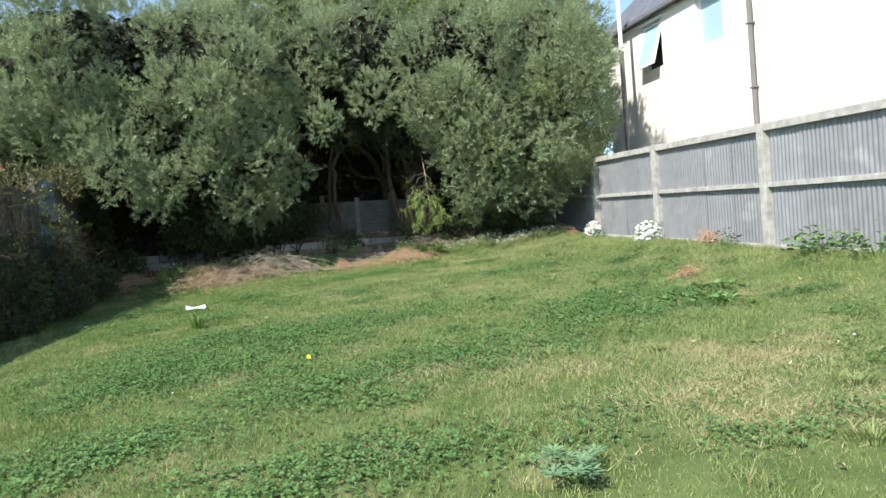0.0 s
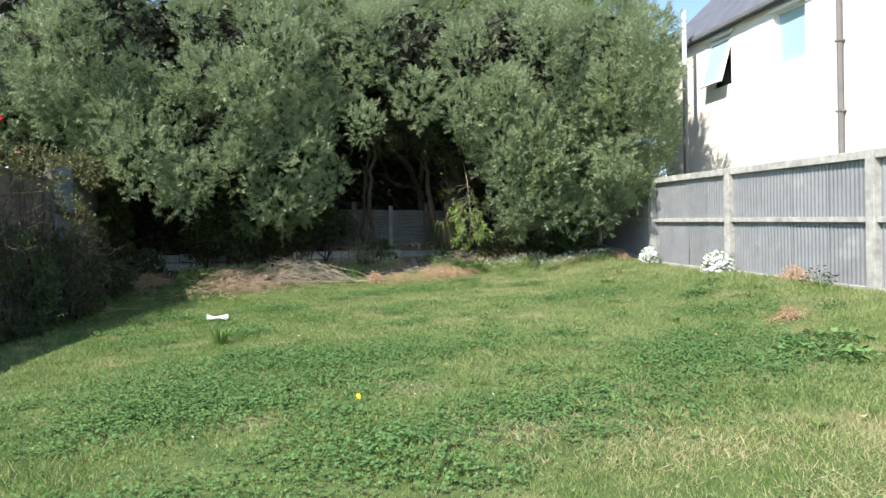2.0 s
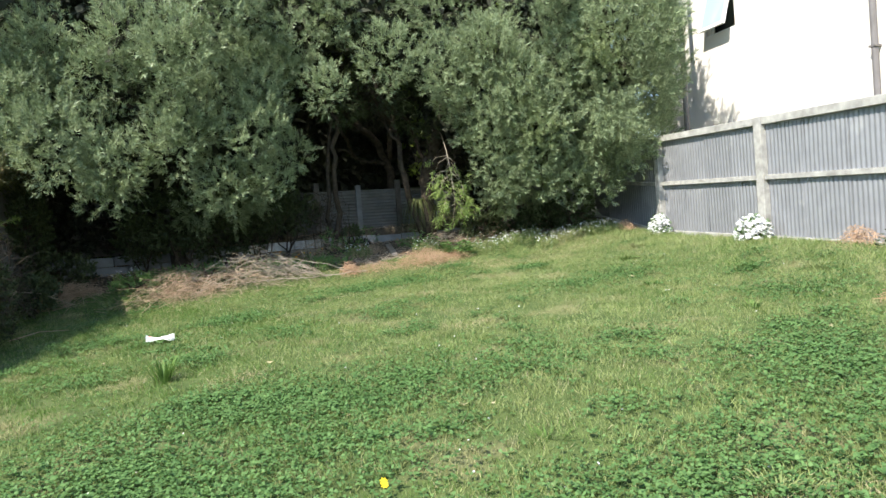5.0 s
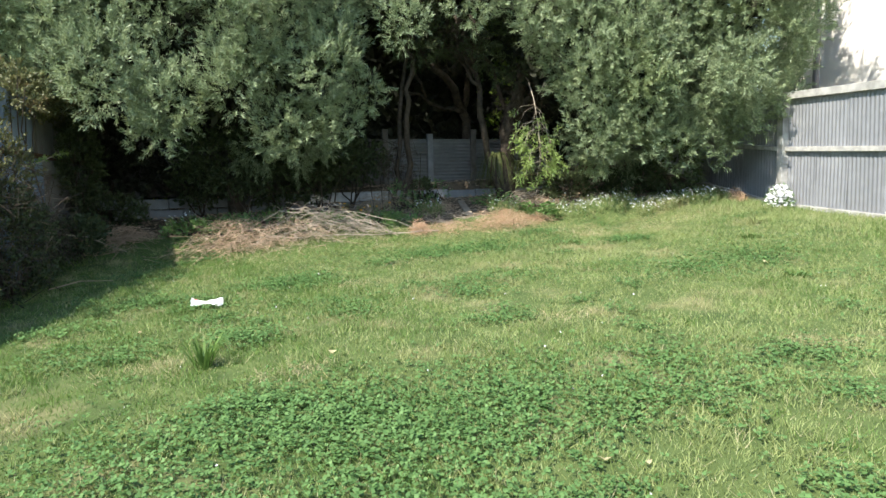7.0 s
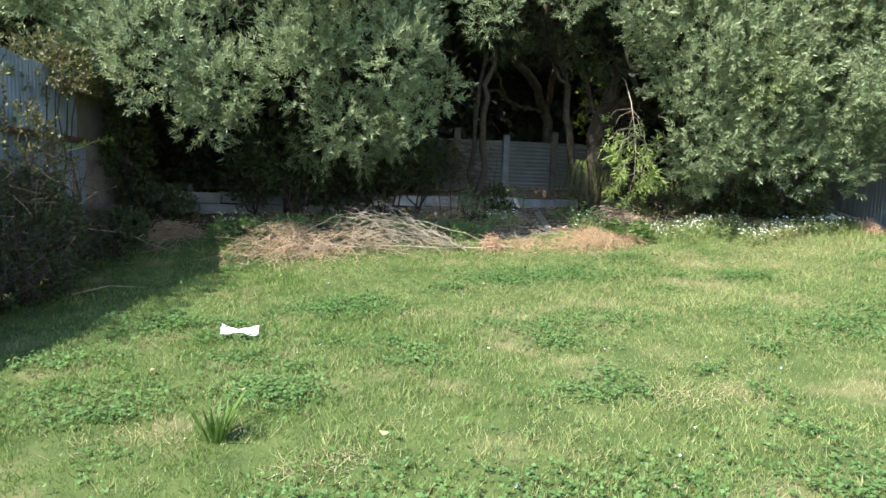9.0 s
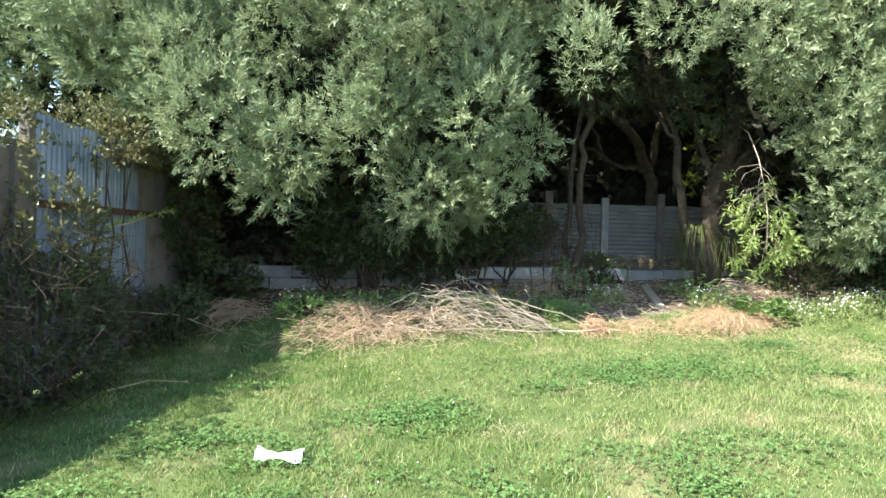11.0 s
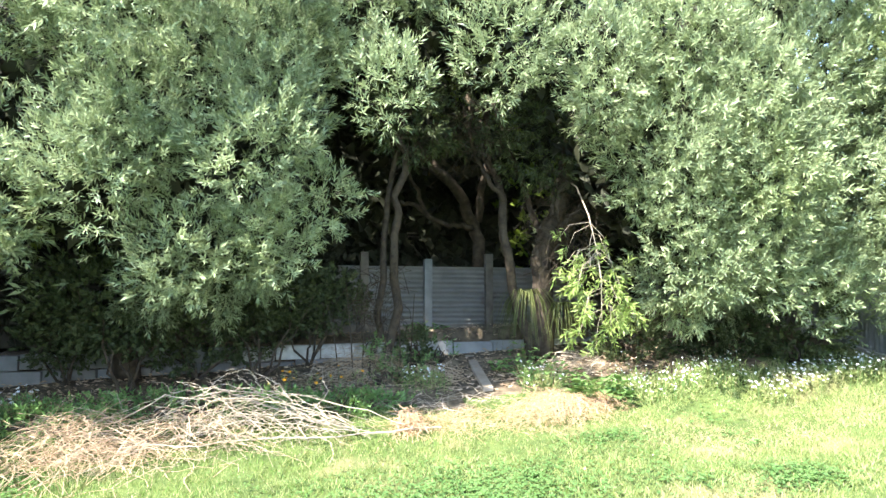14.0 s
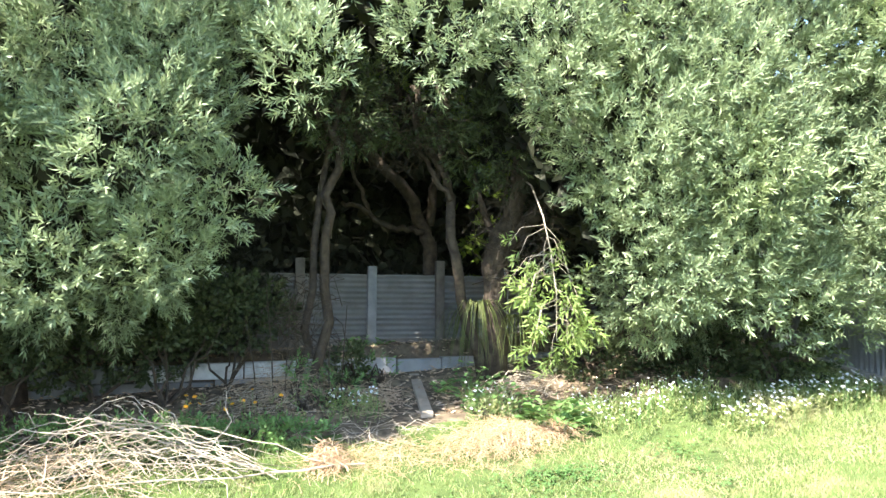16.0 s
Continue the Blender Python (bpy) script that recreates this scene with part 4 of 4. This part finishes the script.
mallow(4.42, 15.35, 0.3, 0.34, 41, size=0.10, count=80)
mallow(3.95, 16.3, 0.38, 0.42, 42, size=0.07, count=110)
mallow(4.1, 15.85, 0.36, 0.33, 43, size=0.06, count=110)
mallow(4.78, 6.15, 0.42, 0.10, 44, "low spreading broad-leaved weed in the lawn", size=0.08, count=90)
mallow(5.4, 6.6, 0.3, 0.09, 45, "low spreading broad-leaved weed in the lawn", size=0.07, count=50)
mallow(7.18, 6.75, 0.45, 0.38, 46, "tall green weeds growing at the foot of the fence", size=0.08, count=130)
mallow(7.1, 5.9, 0.35, 0.45, 47, "tall green weeds growing at the foot of the fence", size=0.07, count=90)
mallow(7.35, 8.7, 0.22, 0.30, 48, "dull green weed growing at the foot of the fence", size=0.05, count=70, leaf=M_SHRUB)
mallow(2.9, 17.4, 0.25, 0.15, 49, size=0.08, count=30)
mallow(3.2, 18.1, 0.3, 0.15, 50, "low green weeds on the bank behind the block wall", size=0.08, count=40)


def straps(name, label, x, y, z, n, length, width, mat, seed, droop=1.0, lift=1.0, spread=0.06, category="grass clump"):
    """A clump of narrow arching leaves."""
    rng = np.random.default_rng(seed)
    top = thing(name, label, category)
    rows = []
    for i in range(n):
        a = rng.uniform(0, 6.28)
        L = length * rng.uniform(0.6, 1.1)
        o = np.array((math.cos(a), math.sin(a), 0))
        s = np.array((-math.sin(a), math.cos(a), 0)) * width / 2
        p = np.array((x, y, z)) + o * rng.uniform(0, spread)
        reach = rng.uniform(0.25, 0.75)
        pts = [p + o * L * reach * t + np.array((0, 0, L * (lift * t - droop * t * t))) for t in (0, 0.3, 0.6, 0.85, 1.0)]
        for k, (u, v) in enumerate(zip(pts, pts[1:])):
            w0, w1 = (1, 1, 0.8, 0.5, 0.05)[k:k + 2]
            rows.append([u - s * w0, u + s * w0, v + s * w1, v - s * w1])
    tagged(part("foliage", quads("foliage", np.array(rows)), mat, top), kind="stuff")
    return top


straps("tussock", "green tussock of stiff strap leaves in the lawn", -0.57, 9.6, Z(-0.57, 9.6) - 0.01, 46, 0.30, 0.018, M_LUSH, 51, droop=0.25, lift=1.0)
straps("strap_leaf_clump", "arching clump of long strap leaves hanging by the trunk", 4.32, 17.05, 2.42, 150, 0.9, 0.011, M_FLAX, 52, droop=1.6, lift=0.8, spread=0.16)
straps("strap_leaf_clump", "arching clump of long strap leaves hanging by the trunk", 4.75, 16.9, 2.3, 110, 0.6, 0.012, M_FLAX, 53, droop=1.6, lift=0.7, spread=0.14)
for i, (tx, ty, tl) in enumerate(((1.54, 6.53, 0.16), (2.07, 5.45, 0.2), (4.72, 8.25, 0.2), (2.45, 5.1, 0.18), (5.0, 10.1, 0.2), (3.6, 3.2, 0.2), (3.15, 4.6, 0.15), (6.3, 8.9, 0.22), (5.9, 11.9, 0.22), (6.6, 12.6, 0.25), (5.0, 5.6, 0.2), (2.9, 2.5, 0.2))):
    straps("grass_tuft", "pale tuft of longer grass in the lawn", tx, ty, Z(tx, ty) - 0.01, 70, tl, 0.007, M_GRASS if i % 2 else M_LUSH, 60 + i, droop=0.5, lift=0.9, spread=0.12)


def lupin():
    rng = np.random.default_rng(80)
    top = thing("lupin", "blue-green lupin plant with palmate leaves in the lawn", "plant")
    cx, cy = 1.45, 2.82
    rows, g = [], Geo()
    for i in range(15):
        a, q = rng.uniform(0, 6.28), 0.17 * math.sqrt(rng.uniform())
        c = np.array((cx + q * 1.15 * math.cos(a), cy + q * math.sin(a), Z(cx, cy) + 0.06 + 0.06 * rng.uniform()))
        g.tube([(cx, cy, Z(cx, cy) - 0.01), tuple(c)], 0.004, 0.003, 4)
        for k in range(10):
            w = 2 * math.pi * k / 10 + a
            o = np.array((math.cos(w), math.sin(w), 0.25 + rng.normal(0, 0.08)))
            s = np.array((-math.sin(w), math.cos(w), 0)) * 0.009
            L = 0.08 * rng.uniform(0.85, 1.1)
            rows.append([c, c + o * L * 0.6 + s, c + o * L - np.array((0, 0, 0.006)), c + o * L * 0.6 - s])
    tagged(part("foliage", quads("foliage", np.array(rows)), M_LUPIN, top), kind="stuff")
    part("stalk", g.mesh("stalk"), M_WEED, top)


M_LUPIN = material("blue_green_leaf", (0.13, 0.24, 0.12), (0.24, 0.38, 0.2), 6, 0.5, 0, island=0.6, through_light=0.2)
lupin()


# ---- brown twigs ----
def dead_twigs(name, label, seed, boxes, mat, category="twigs"):
    """Fine bare twigs at all angles in some ellipsoids."""
    rng = np.random.default_rng(seed)
    top = thing(name, label, category)
    for (c, r, n, length) in boxes:
        g = Geo()
        for _ in range(n):
            p = np.array(c) + ball(rng, 1)[0] * np.array(r) * rng.uniform(0, 1) ** 0.4
            d = unit(rng.normal(size=3) + np.array((0, 0, 0.2))) * length * rng.uniform(0.4, 1.1)
            s = rng.normal(0, 0.12, 3) * length
            g.tube([tuple(p - d / 2), tuple(p + s), tuple(p + d / 2)], 0.005, 0.002, 3)
        tagged(part("tangle", g.mesh("tangle"), mat, top), kind="stuff")


dead_twigs("twig_thicket", "bare brown twigs tangled round the tree trunks", 85,
           [((4.6, 16.5, 3.3), (0.55, 0.4, 0.8), 240, 0.5), ((3.1, 16.9, 4.5), (1.1, 0.4, 0.6), 300, 0.6), ((2.3, 16.7, 2.2), (0.35, 0.3, 0.6), 140, 0.5)], M_BARK)
dead_twigs("twig_thicket", "bare reddish-brown twigs in the shrub by the fence", 86,
           [((-2.75, 12.9, 1.5), (0.5, 1.0, 0.8), 260, 0.5), ((-3.35, 11.4, 1.9), (0.45, 1.0, 0.8), 240, 0.5), ((-2.85, 14.3, 1.3), (0.35, 0.6, 0.4), 110, 0.4)], M_BARK)


# ---- dead brush ----
def twig_mesh(rng, n, x, y, rx, ry, h, length, r, way=(1, 0), wild=0.8, arch=0.25):
    """Thin curved twigs heaped over an ellipse."""
    g = Geo()
    for _ in range(n):
        u, v = rng.normal(0, 0.42, 2)
        px, py = x + u * rx, y + v * ry
        top = h * max(0.05, 1 - u * u - v * v) * rng.uniform(0.1, 1.0)
        a = math.atan2(way[1], way[0]) + rng.normal(0, wild)
        L = length * rng.uniform(0.4, 1.2)
        dx, dy = math.cos(a) * L / 2, math.sin(a) * L / 2
        bend, drop = rng.normal(0, 0.5), rng.uniform(-0.1, 1.0) * arch * L
        pts = []
        for t in (-1, -0.4, 0.2, 0.65, 1):
            qx, qy = px + dx * t - dy * bend * t * t, py + dy * t + dx * bend * t * t
            ground = Z(qx, qy)
            pts.append((qx, qy, max(ground + 0.008, ground + top + 0.03 - drop * t * t + rng.normal(0, 0.015))))
        g.tube(pts, r * rng.uniform(0.7, 1.4), r * 0.45, 3)
    return g.mesh("twigs")


def brush_pile(label, seed, sets, branches=()):
    rng = np.random.default_rng(seed)
    top = thing("brush_pile", label, "brush pile")
    for mat, args in sets:
        tagged(part("tangle", twig_mesh(rng, *args), mat, top), kind="stuff")
    for pts, r0, r1 in branches:
        fine = []
        for a, b in zip(pts, pts[1:]):
            fine += wander(rng, a, b, 4, 0.02)[:-1]
        part("branch", Geo().tube([*fine, Vector(pts[-1])], r0, r1, 6).mesh("branch"), M_TWIG, top, "long bare grey branch")


def on(x, y, up):
    return (x, y, Z(x, y) + up)


def fan_branches(seed, butt, count):
    """Bare branches of one felled bough that fan out from its butt, arch and droop, each with a few side twigs."""
    rng = np.random.default_rng(seed)
    rows = []
    for i in range(count):
        a = math.pi + rng.normal(0.02, 0.20)
        L = rng.uniform(0.9, 2.5)
        high = rng.uniform(0.12, 0.55)
        start = rng.uniform(0, 0.35)
        pts = []
        for t in np.linspace(0, 1, 7):
            q = start + L * t
            x, y = butt[0] + math.cos(a) * q + rng.normal(0, 0.015), butt[1] + math.sin(a) * q + rng.normal(0, 0.02) + 0.1 * high * t
            pts.append(on(x, y, 0.03 + high * math.sin(min(1.0, q / 1.4) * 1.5) * (1 - 0.75 * max(0.0, t - 0.55) ** 1.2 / 0.4)))
        rows.append((pts, 0.0048, 0.0018))
        for k in (2, 3, 4, 5):
            if rng.uniform() < 0.75:
                p = Vector(pts[k])
                d = Vector((-0.5, rng.normal(0, 0.35), rng.normal(0.1, 0.3))).normalized() * rng.uniform(0.2, 0.5)
                q = p + d
                q.z = max(q.z, Z(q.x, q.y) + 0.02)
                rows.append(([tuple(p), tuple(p.lerp(q, 0.5) + Vector((0, 0, 0.04))), tuple(q)], 0.0035, 0.0015))
    return rows


brush_pile("heap of dead grey and brown branches on the lawn edge", 91,
           [(M_DEAD, (360, -0.6, 15.1, 0.8, 0.45, 0.46, 0.6, 0.0028, (0.8, -0.6), 0.9, 0.45)),
            (M_DEAD, (110, 0.25, 15.1, 0.7, 0.4, 0.40, 0.6, 0.0028, (0.8, -0.6), 1.0, 0.4)),
            (M_TWIG, (60, 0.35, 15.3, 0.9, 0.45, 0.45, 0.8, 0.003, (1, -0.2), 1.0, 0.45)),
            (M_TWIG, (34, 0.7, 15.35, 0.9, 0.4, 0.5, 1.0, 0.003, (1, -0.35), 0.7, 0.75)),
            (M_TWIG, (40, 1.2, 15.3, 0.7, 0.35, 0.25, 0.7, 0.004, (1, -0.3), 1.0, 0.35))],
           [([on(1.75, 15.2, 0.03), on(1.2, 15.4, 0.16), on(0.7, 15.5, 0.32), on(0.2, 15.6, 0.45)], 0.011, 0.004),
            ([on(2.6, 15.1, 0.03), on(1.6, 15.05, 0.06), on(0.6, 15.0, 0.12), on(-0.2, 14.9, 0.2)], 0.010, 0.004),
            ([on(1.3, 15.35, 0.14), on(1.1, 15.5, 0.4), on(0.85, 15.6, 0.5)], 0.008, 0.003),
            ([on(0.9, 15.45, 0.25), on(0.6, 15.3, 0.45), on(0.2, 15.2, 0.42)], 0.008, 0.003),
            ([on(0.1, 15.4, 0.25), on(0.5, 15.35, 0.48), on(0.95, 15.25, 0.42), on(1.5, 15.1, 0.16), on(1.9, 15.0, 0.04)], 0.006, 0.003),
            ([on(-0.3, 15.2, 0.3), on(0.1, 15.2, 0.5), on(0.5, 15.15, 0.46), on(0.9, 15.0, 0.22)], 0.006, 0.003),
            ([on(0.2, 15.5, 0.3), on(0.6, 15.5, 0.54), on(0.8, 15.45, 0.58), on(1.1, 15.3, 0.4)], 0.005, 0.0025),
            ([on(0.6, 15.4, 0.3), on(1.2, 15.3, 0.38), on(1.9, 15.15, 0.24), on(2.4, 15.05, 0.05)], 0.006, 0.004),
            ([on(1.35, 15.35, 0.13), on(1.55, 15.4, 0.35), on(1.5, 15.5, 0.55)], 0.006, 0.003), *fan_branches(89, (1.95, 15.1), 10)])
brush_pile("heap of brown dead twigs in the shade", 92, [(M_DEAD, (190, -2.3, 15.9, 0.45, 0.5, 0.25, 0.6, 0.004, (0.9, 0.4), 0.6, 0.4))])
brush_pile("tangled heap of grey-brown twigs before the block wall", 93,
           [(M_TWIG, (110, 1.9, 16.5, 0.75, 0.5, 0.45, 0.7, 0.0022, (1, -0.3), 0.9, 0.35)), (M_DEAD, (90, 2.1, 16.6, 0.6, 0.4, 0.5, 0.7, 0.0022, (1, -0.3), 0.9, 0.35))])
brush_pile("litter of dead twigs among the weeds", 94, [(M_TWIG, (60, 4.5, 16.2, 0.6, 0.3, 0.3, 0.6, 0.004, (1, 0.1), 0.8, 0.3)), (M_DEAD, (120, 3.0, 16.6, 0.35, 0.6, 0.05, 0.35, 0.004, (1, 0), 1.5, 0.1))])


def straw_heap(label, seed, sets):
    rng = np.random.default_rng(seed)
    top = thing("straw_heap", label, "dry grass")
    for mat, args in sets:
        tagged(part("straw", twig_mesh(rng, *args), mat, top), kind="stuff")


straw_heap("heap of dry orange-brown grass on the lawn edge", 95, [(M_STRAW, (560, 3.75, 15.05, 0.65, 0.36, 0.26, 0.3, 0.0016, (1, 0.2), 1.5, 0.6)), (M_STRAW, (150, 4.35, 15.25, 0.35, 0.25, 0.09, 0.3, 0.0024, (1, 0.2), 1.2, 0.4))])
straw_heap("scattered pale dry straw along the lawn edge", 96, [(M_STRAW, (260, 2.8, 15.15, 0.9, 0.3, 0.09, 0.3, 0.0016, (1, 0), 1.5, 0.4)), (M_TWIG, (60, 2.7, 15.5, 0.9, 0.35, 0.14, 0.4, 0.0026, (1, -0.2), 1.2, 0.4))])
straw_heap("small clump of dry orange grass", 97, [(M_STRAW, (170, 2.3, 15.15, 0.18, 0.14, 0.20, 0.2, 0.003, (1, 0), 1.5, 0.6))])
straw_heap("small heap of dry orange straw on the lawn", 98, [(M_STRAW, (90, 5.68, 7.48, 0.18, 0.11, 0.10, 0.25, 0.003, (1, 0.3), 0.6, 0.2))])
straw_heap("dry grass at the foot of the fence", 99, [(M_STRAW, (160, 7.5, 9.3, 0.1, 0.35, 0.25, 0.2, 0.003, (0, 1), 1.5, 0.5))])
straw_heap("dry grass at the foot of the fence", 100, [(M_STRAW, (160, 7.75, 14.5, 0.15, 0.3, 0.25, 0.2, 0.003, (0, 1), 1.5, 0.5))])

_t = thing("fallen_branch", "long thin bare branch arching out of the shrub", "branch")
part("branch", Geo().tube([(-3.05, 13.4, 1.35), (-2.8, 14.1, 1.36), (-2.5, 14.8, 1.25), (-2.3, 15.1, 1.1), (-2.12, 15.35, Z(-2.12, 15.35) + 0.03)], 0.009, 0.004, 5).mesh("branch"), M_TWIG, _t)
part("side_branch", Geo().tube([(-2.4, 14.95, 1.18), (-2.25, 15.3, 1.3), (-2.1, 15.6, 1.42)], 0.005, 0.002, 5).mesh("side_branch"), M_TWIG, _t)
_t = thing("fallen_branch", "pale dead stick lying on the shaded grass", "branch")
part("branch", Geo().tube([on(-2.6, 13.3, 0.05), on(-2.3, 13.5, 0.08), on(-1.95, 13.55, 0.04)], 0.007, 0.004, 5).mesh("branch"), M_DEAD, _t)

_t = thing("edging_board", "grey weathered timber edging board leading to the block wall", "edging")
_me = Geo().box(-0.06, 0.06, -0.8, 0.8, 0, 0.08).mesh("board", bevel=0.01)
_b = part("board", _me, M_TWIG, _t)
_b.matrix_local = pose(3.5, 16.7, Z(3.5, 16.7) - 0.035, 8, 0, -10)


# ---- flowers ----
def blooms(rng, P, size, petals=8):
    """Flat rayed flower heads."""
    n = len(P)
    a = np.arange(petals) * 2 * math.pi / petals + rng.uniform(0, 6, (n, 1))
    tilt = unit(np.stack([rng.normal(0, 0.4, n), rng.normal(-0.5, 0.4, n), np.ones(n)], 1))
    e = unit(np.cross(tilt, np.array((1.0, 0.3, 0))))
    f = np.cross(tilt, e)
    way = e[:, None] * np.cos(a)[..., None] + f[:, None] * np.sin(a)[..., None]
    side = np.cross(np.broadcast_to(tilt[:, None], way.shape), way)
    s = (size * rng.uniform(0.7, 1.2, n))[:, None, None]
    c = np.broadcast_to(P[:, None], way.shape)
    return np.stack([c, c + way * s * 0.6 + side * s * 0.22, c + way * s, c + way * s * 0.6 - side * s * 0.22], 2).reshape(-1, 4, 3)


def flower_bed(name, label, seed, x0, x1, y, dy, n, h, head, mat, size, green=True, centre=None):
    rng = np.random.default_rng(seed)
    top = thing(name, label, "flowers")
    x, yy = rng.uniform(x0, x1, n), y + rng.normal(0, dy, n)
    z = lawn_z(x, yy) + h * rng.uniform(0.5, 1.1, n)
    P = np.stack([x, yy, z], 1)
    tagged(part("bloom", quads("bloom", blooms(rng, P, size)), mat, top), kind="stuff")
    if centre:
        tagged(part("bloom_centre", quads("bloom_centre", blooms(rng, P + (0, -0.002, 0.004), size * 0.4, 5)), centre, top), kind="stuff")
    g = Geo()
    for p in P[::max(1, n // 150)]:
        g.tube([(p[0], p[1] + 0.03, Z(p[0], p[1]) - 0.01), (p[0] + 0.01, p[1] + 0.01, (p[2] + Z(p[0], p[1])) / 2), tuple(p)], 0.0025, 0.0015, 3)
    tagged(part("stalk", g.mesh("stalk"), M_WEED, top), kind="stuff")
    if green:
        k = int(2.2 * n)
        q = np.stack([rng.uniform(x0, x1, k), y + rng.normal(0, dy * 1.2, k), np.zeros(k)], 1)
        q[:, 2] = lawn_z(q[:, 0], q[:, 1]) + h * rng.uniform(0, 0.6, k)
        tagged(part("foliage", quads("foliage", sprigs(rng, q, rng.normal(0, 0.5, (k, 3)) + (0, 0, 1), 6, 0.08, 0.05, 0.011)), M_GRASS, top), kind="stuff")


flower_bed("daisies", "drift of small white flowers along the lawn edge", 111, 4.7, 6.3, 15.4, 0.17, 240, 0.24, 0, M_PETAL, 0.013)
flower_bed("daisies", "drift of small white flowers along the lawn edge", 112, 5.9, 7.7, 14.75, 0.14, 300, 0.25, 0, M_PETAL, 0.017)
flower_bed("daisies", "clump of small white flowers among the weeds", 113, 2.4, 2.9, 16.05, 0.12, 40, 0.28, 0, M_PETAL, 0.016)
flower_bed("daisies", "clump of small white flowers among the weeds", 114, 3.7, 4.2, 15.75, 0.1, 30, 0.28, 0, M_PETAL, 0.016)
flower_bed("marigolds", "orange marigold flowers on thin stems", 115, 1.0, 2.2, 16.2, 0.15, 14, 0.32, 0, M_ORANGE, 0.024)
flower_bed("daisies", "patch of white flowers in the shade", 116, -1.7, -1.2, 16.3, 0.1, 24, 0.3, 0, M_PETAL, 0.022)
flower_bed("lawn_daisies", "scattered tiny white flowers in the lawn", 117, -1.2, 6.5, 9.0, 3.2, 90, 0.05, 0, M_PETAL, 0.008, green=False)
flower_bed("dandelion", "single yellow dandelion flower in the lawn", 118, 0.56, 0.585, 6.41, 0.005, 2, 0.045, 0, M_YELLOW, 0.024, green=False)


def white_bush(x, y, r, h, seed):
    rng = np.random.default_rng(seed)
    top = thing("flower_bush", "low bush covered in white flowers at the foot of the fence", "flower bush", "white bushes by the fence")
    d = ball(rng, 400)
    d[:, 2] = np.abs(d[:, 2])
    P = np.array((x, y, Z(x, y) + 0.03)) + d * np.array((r, r, h)) * rng.uniform(0.75, 1.05, (400, 1))
    tagged(part("bloom", quads("bloom", blooms(rng, P, 0.038)), M_PETAL, top), kind="stuff")
    d = ball(rng, 160)
    d[:, 2] = np.abs(d[:, 2])
    Q = np.array((x, y, Z(x, y) + 0.02)) + d * np.array((r, r, h)) * rng.uniform(0.3, 0.95, (160, 1))
    tagged(part("foliage", quads("foliage", sprigs(rng, Q, d + (0, 0, 0.4), 7, 0.06, 0.05, 0.016)), M_WEED, top), kind="stuff")


white_bush(7.55, 11.05, 0.26, 0.36, 121)
white_bush(7.85, 13.6, 0.2, 0.34, 122)


# ---- litter ----
def paper():
    top = thing("paper_litter", "crumpled white paper wrapper with red print on the grass", "litter", at=(-0.69, 11.52, Z(-0.69, 11.5) + 0.032))
    rng = np.random.default_rng(131)
    rows = []
    for i in range(15):
        t = i / 14
        pinch = 0.5 + 0.55 * abs(t - 0.42) ** 0.8 * 1.9
        row = []
        for j in range(9):
            u = j / 8 - 0.5
            row.append((0.30 * (t - 0.5) + rng.normal(0, 0.003), u * 0.13 * pinch + 0.02 * math.sin(7 * t), 0.035 * (1 - 4 * u * u) * pinch + 0.015 * math.sin(19 * u + 9 * t) * pinch + 0.05 * max(0, 0.2 - t) * 4 * (0.5 + u) + 0.015))
        rows.append(row)
    me = Geo().sheet(rows).mesh("paper")
    part("wrapper", me, M_PAPER, top)
    part("print_mark", Geo().sheet([[(x - 0.15 + 0.03 * a, -0.03 + 0.02 * b, 0.062 + 0.006 * b) for a in range(2)] for b in range(2) for x in (0.03,)]).mesh("print_mark"), M_PRINT, top, "red printed mark")


paper()


def fallen_leaf():
    g = Geo().sheet([[(-0.03, -0.004, 0.01), (-0.03, 0.004, 0.01)], [(0, -0.018, 0), (0, 0.018, 0)], [(0.03, -0.003, 0.015), (0.03, 0.003, 0.015)]])
    me = g.mesh("fallen_leaf")
    me.materials.append(M_HAY)
    rng = np.random.default_rng(141)
    for i in range(46):
        x, y = rng.uniform(-1.2, 6.5), rng.uniform(2.2, 14.6)
        ob = tagged(new("fallen_leaf", me), "dry fallen leaf lying on the lawn", "leaf", "leaves on the lawn")
        ob.matrix_world = pose(x, y, Z(x, y) + 0.035, rng.uniform(-25, 25), rng.uniform(-25, 25), rng.uniform(0, 360))


fallen_leaf()


def leaf_litter():
    rng = np.random.default_rng(151)
    n = 5200
    x, y = rng.uniform(-3.1, 7.2, n), rng.uniform(15.9, 18.35, n)
    a = rng.uniform(0, 6.28, n)
    way = unit(np.stack([np.cos(a), np.sin(a), rng.normal(0, 0.25, n)], 1))
    base = np.stack([x, y, lawn_z(x, y) + rng.uniform(0.003, 0.03, n)], 1)
    tagged(part("leaf_litter", quads("leaf_litter", leaf_quads(rng, base, way, rng.uniform(0.04, 0.09, n), 0.018)), M_DEAD), "dry fallen leaves covering the bare ground under the trees", "leaf litter", kind="stuff")


leaf_litter()
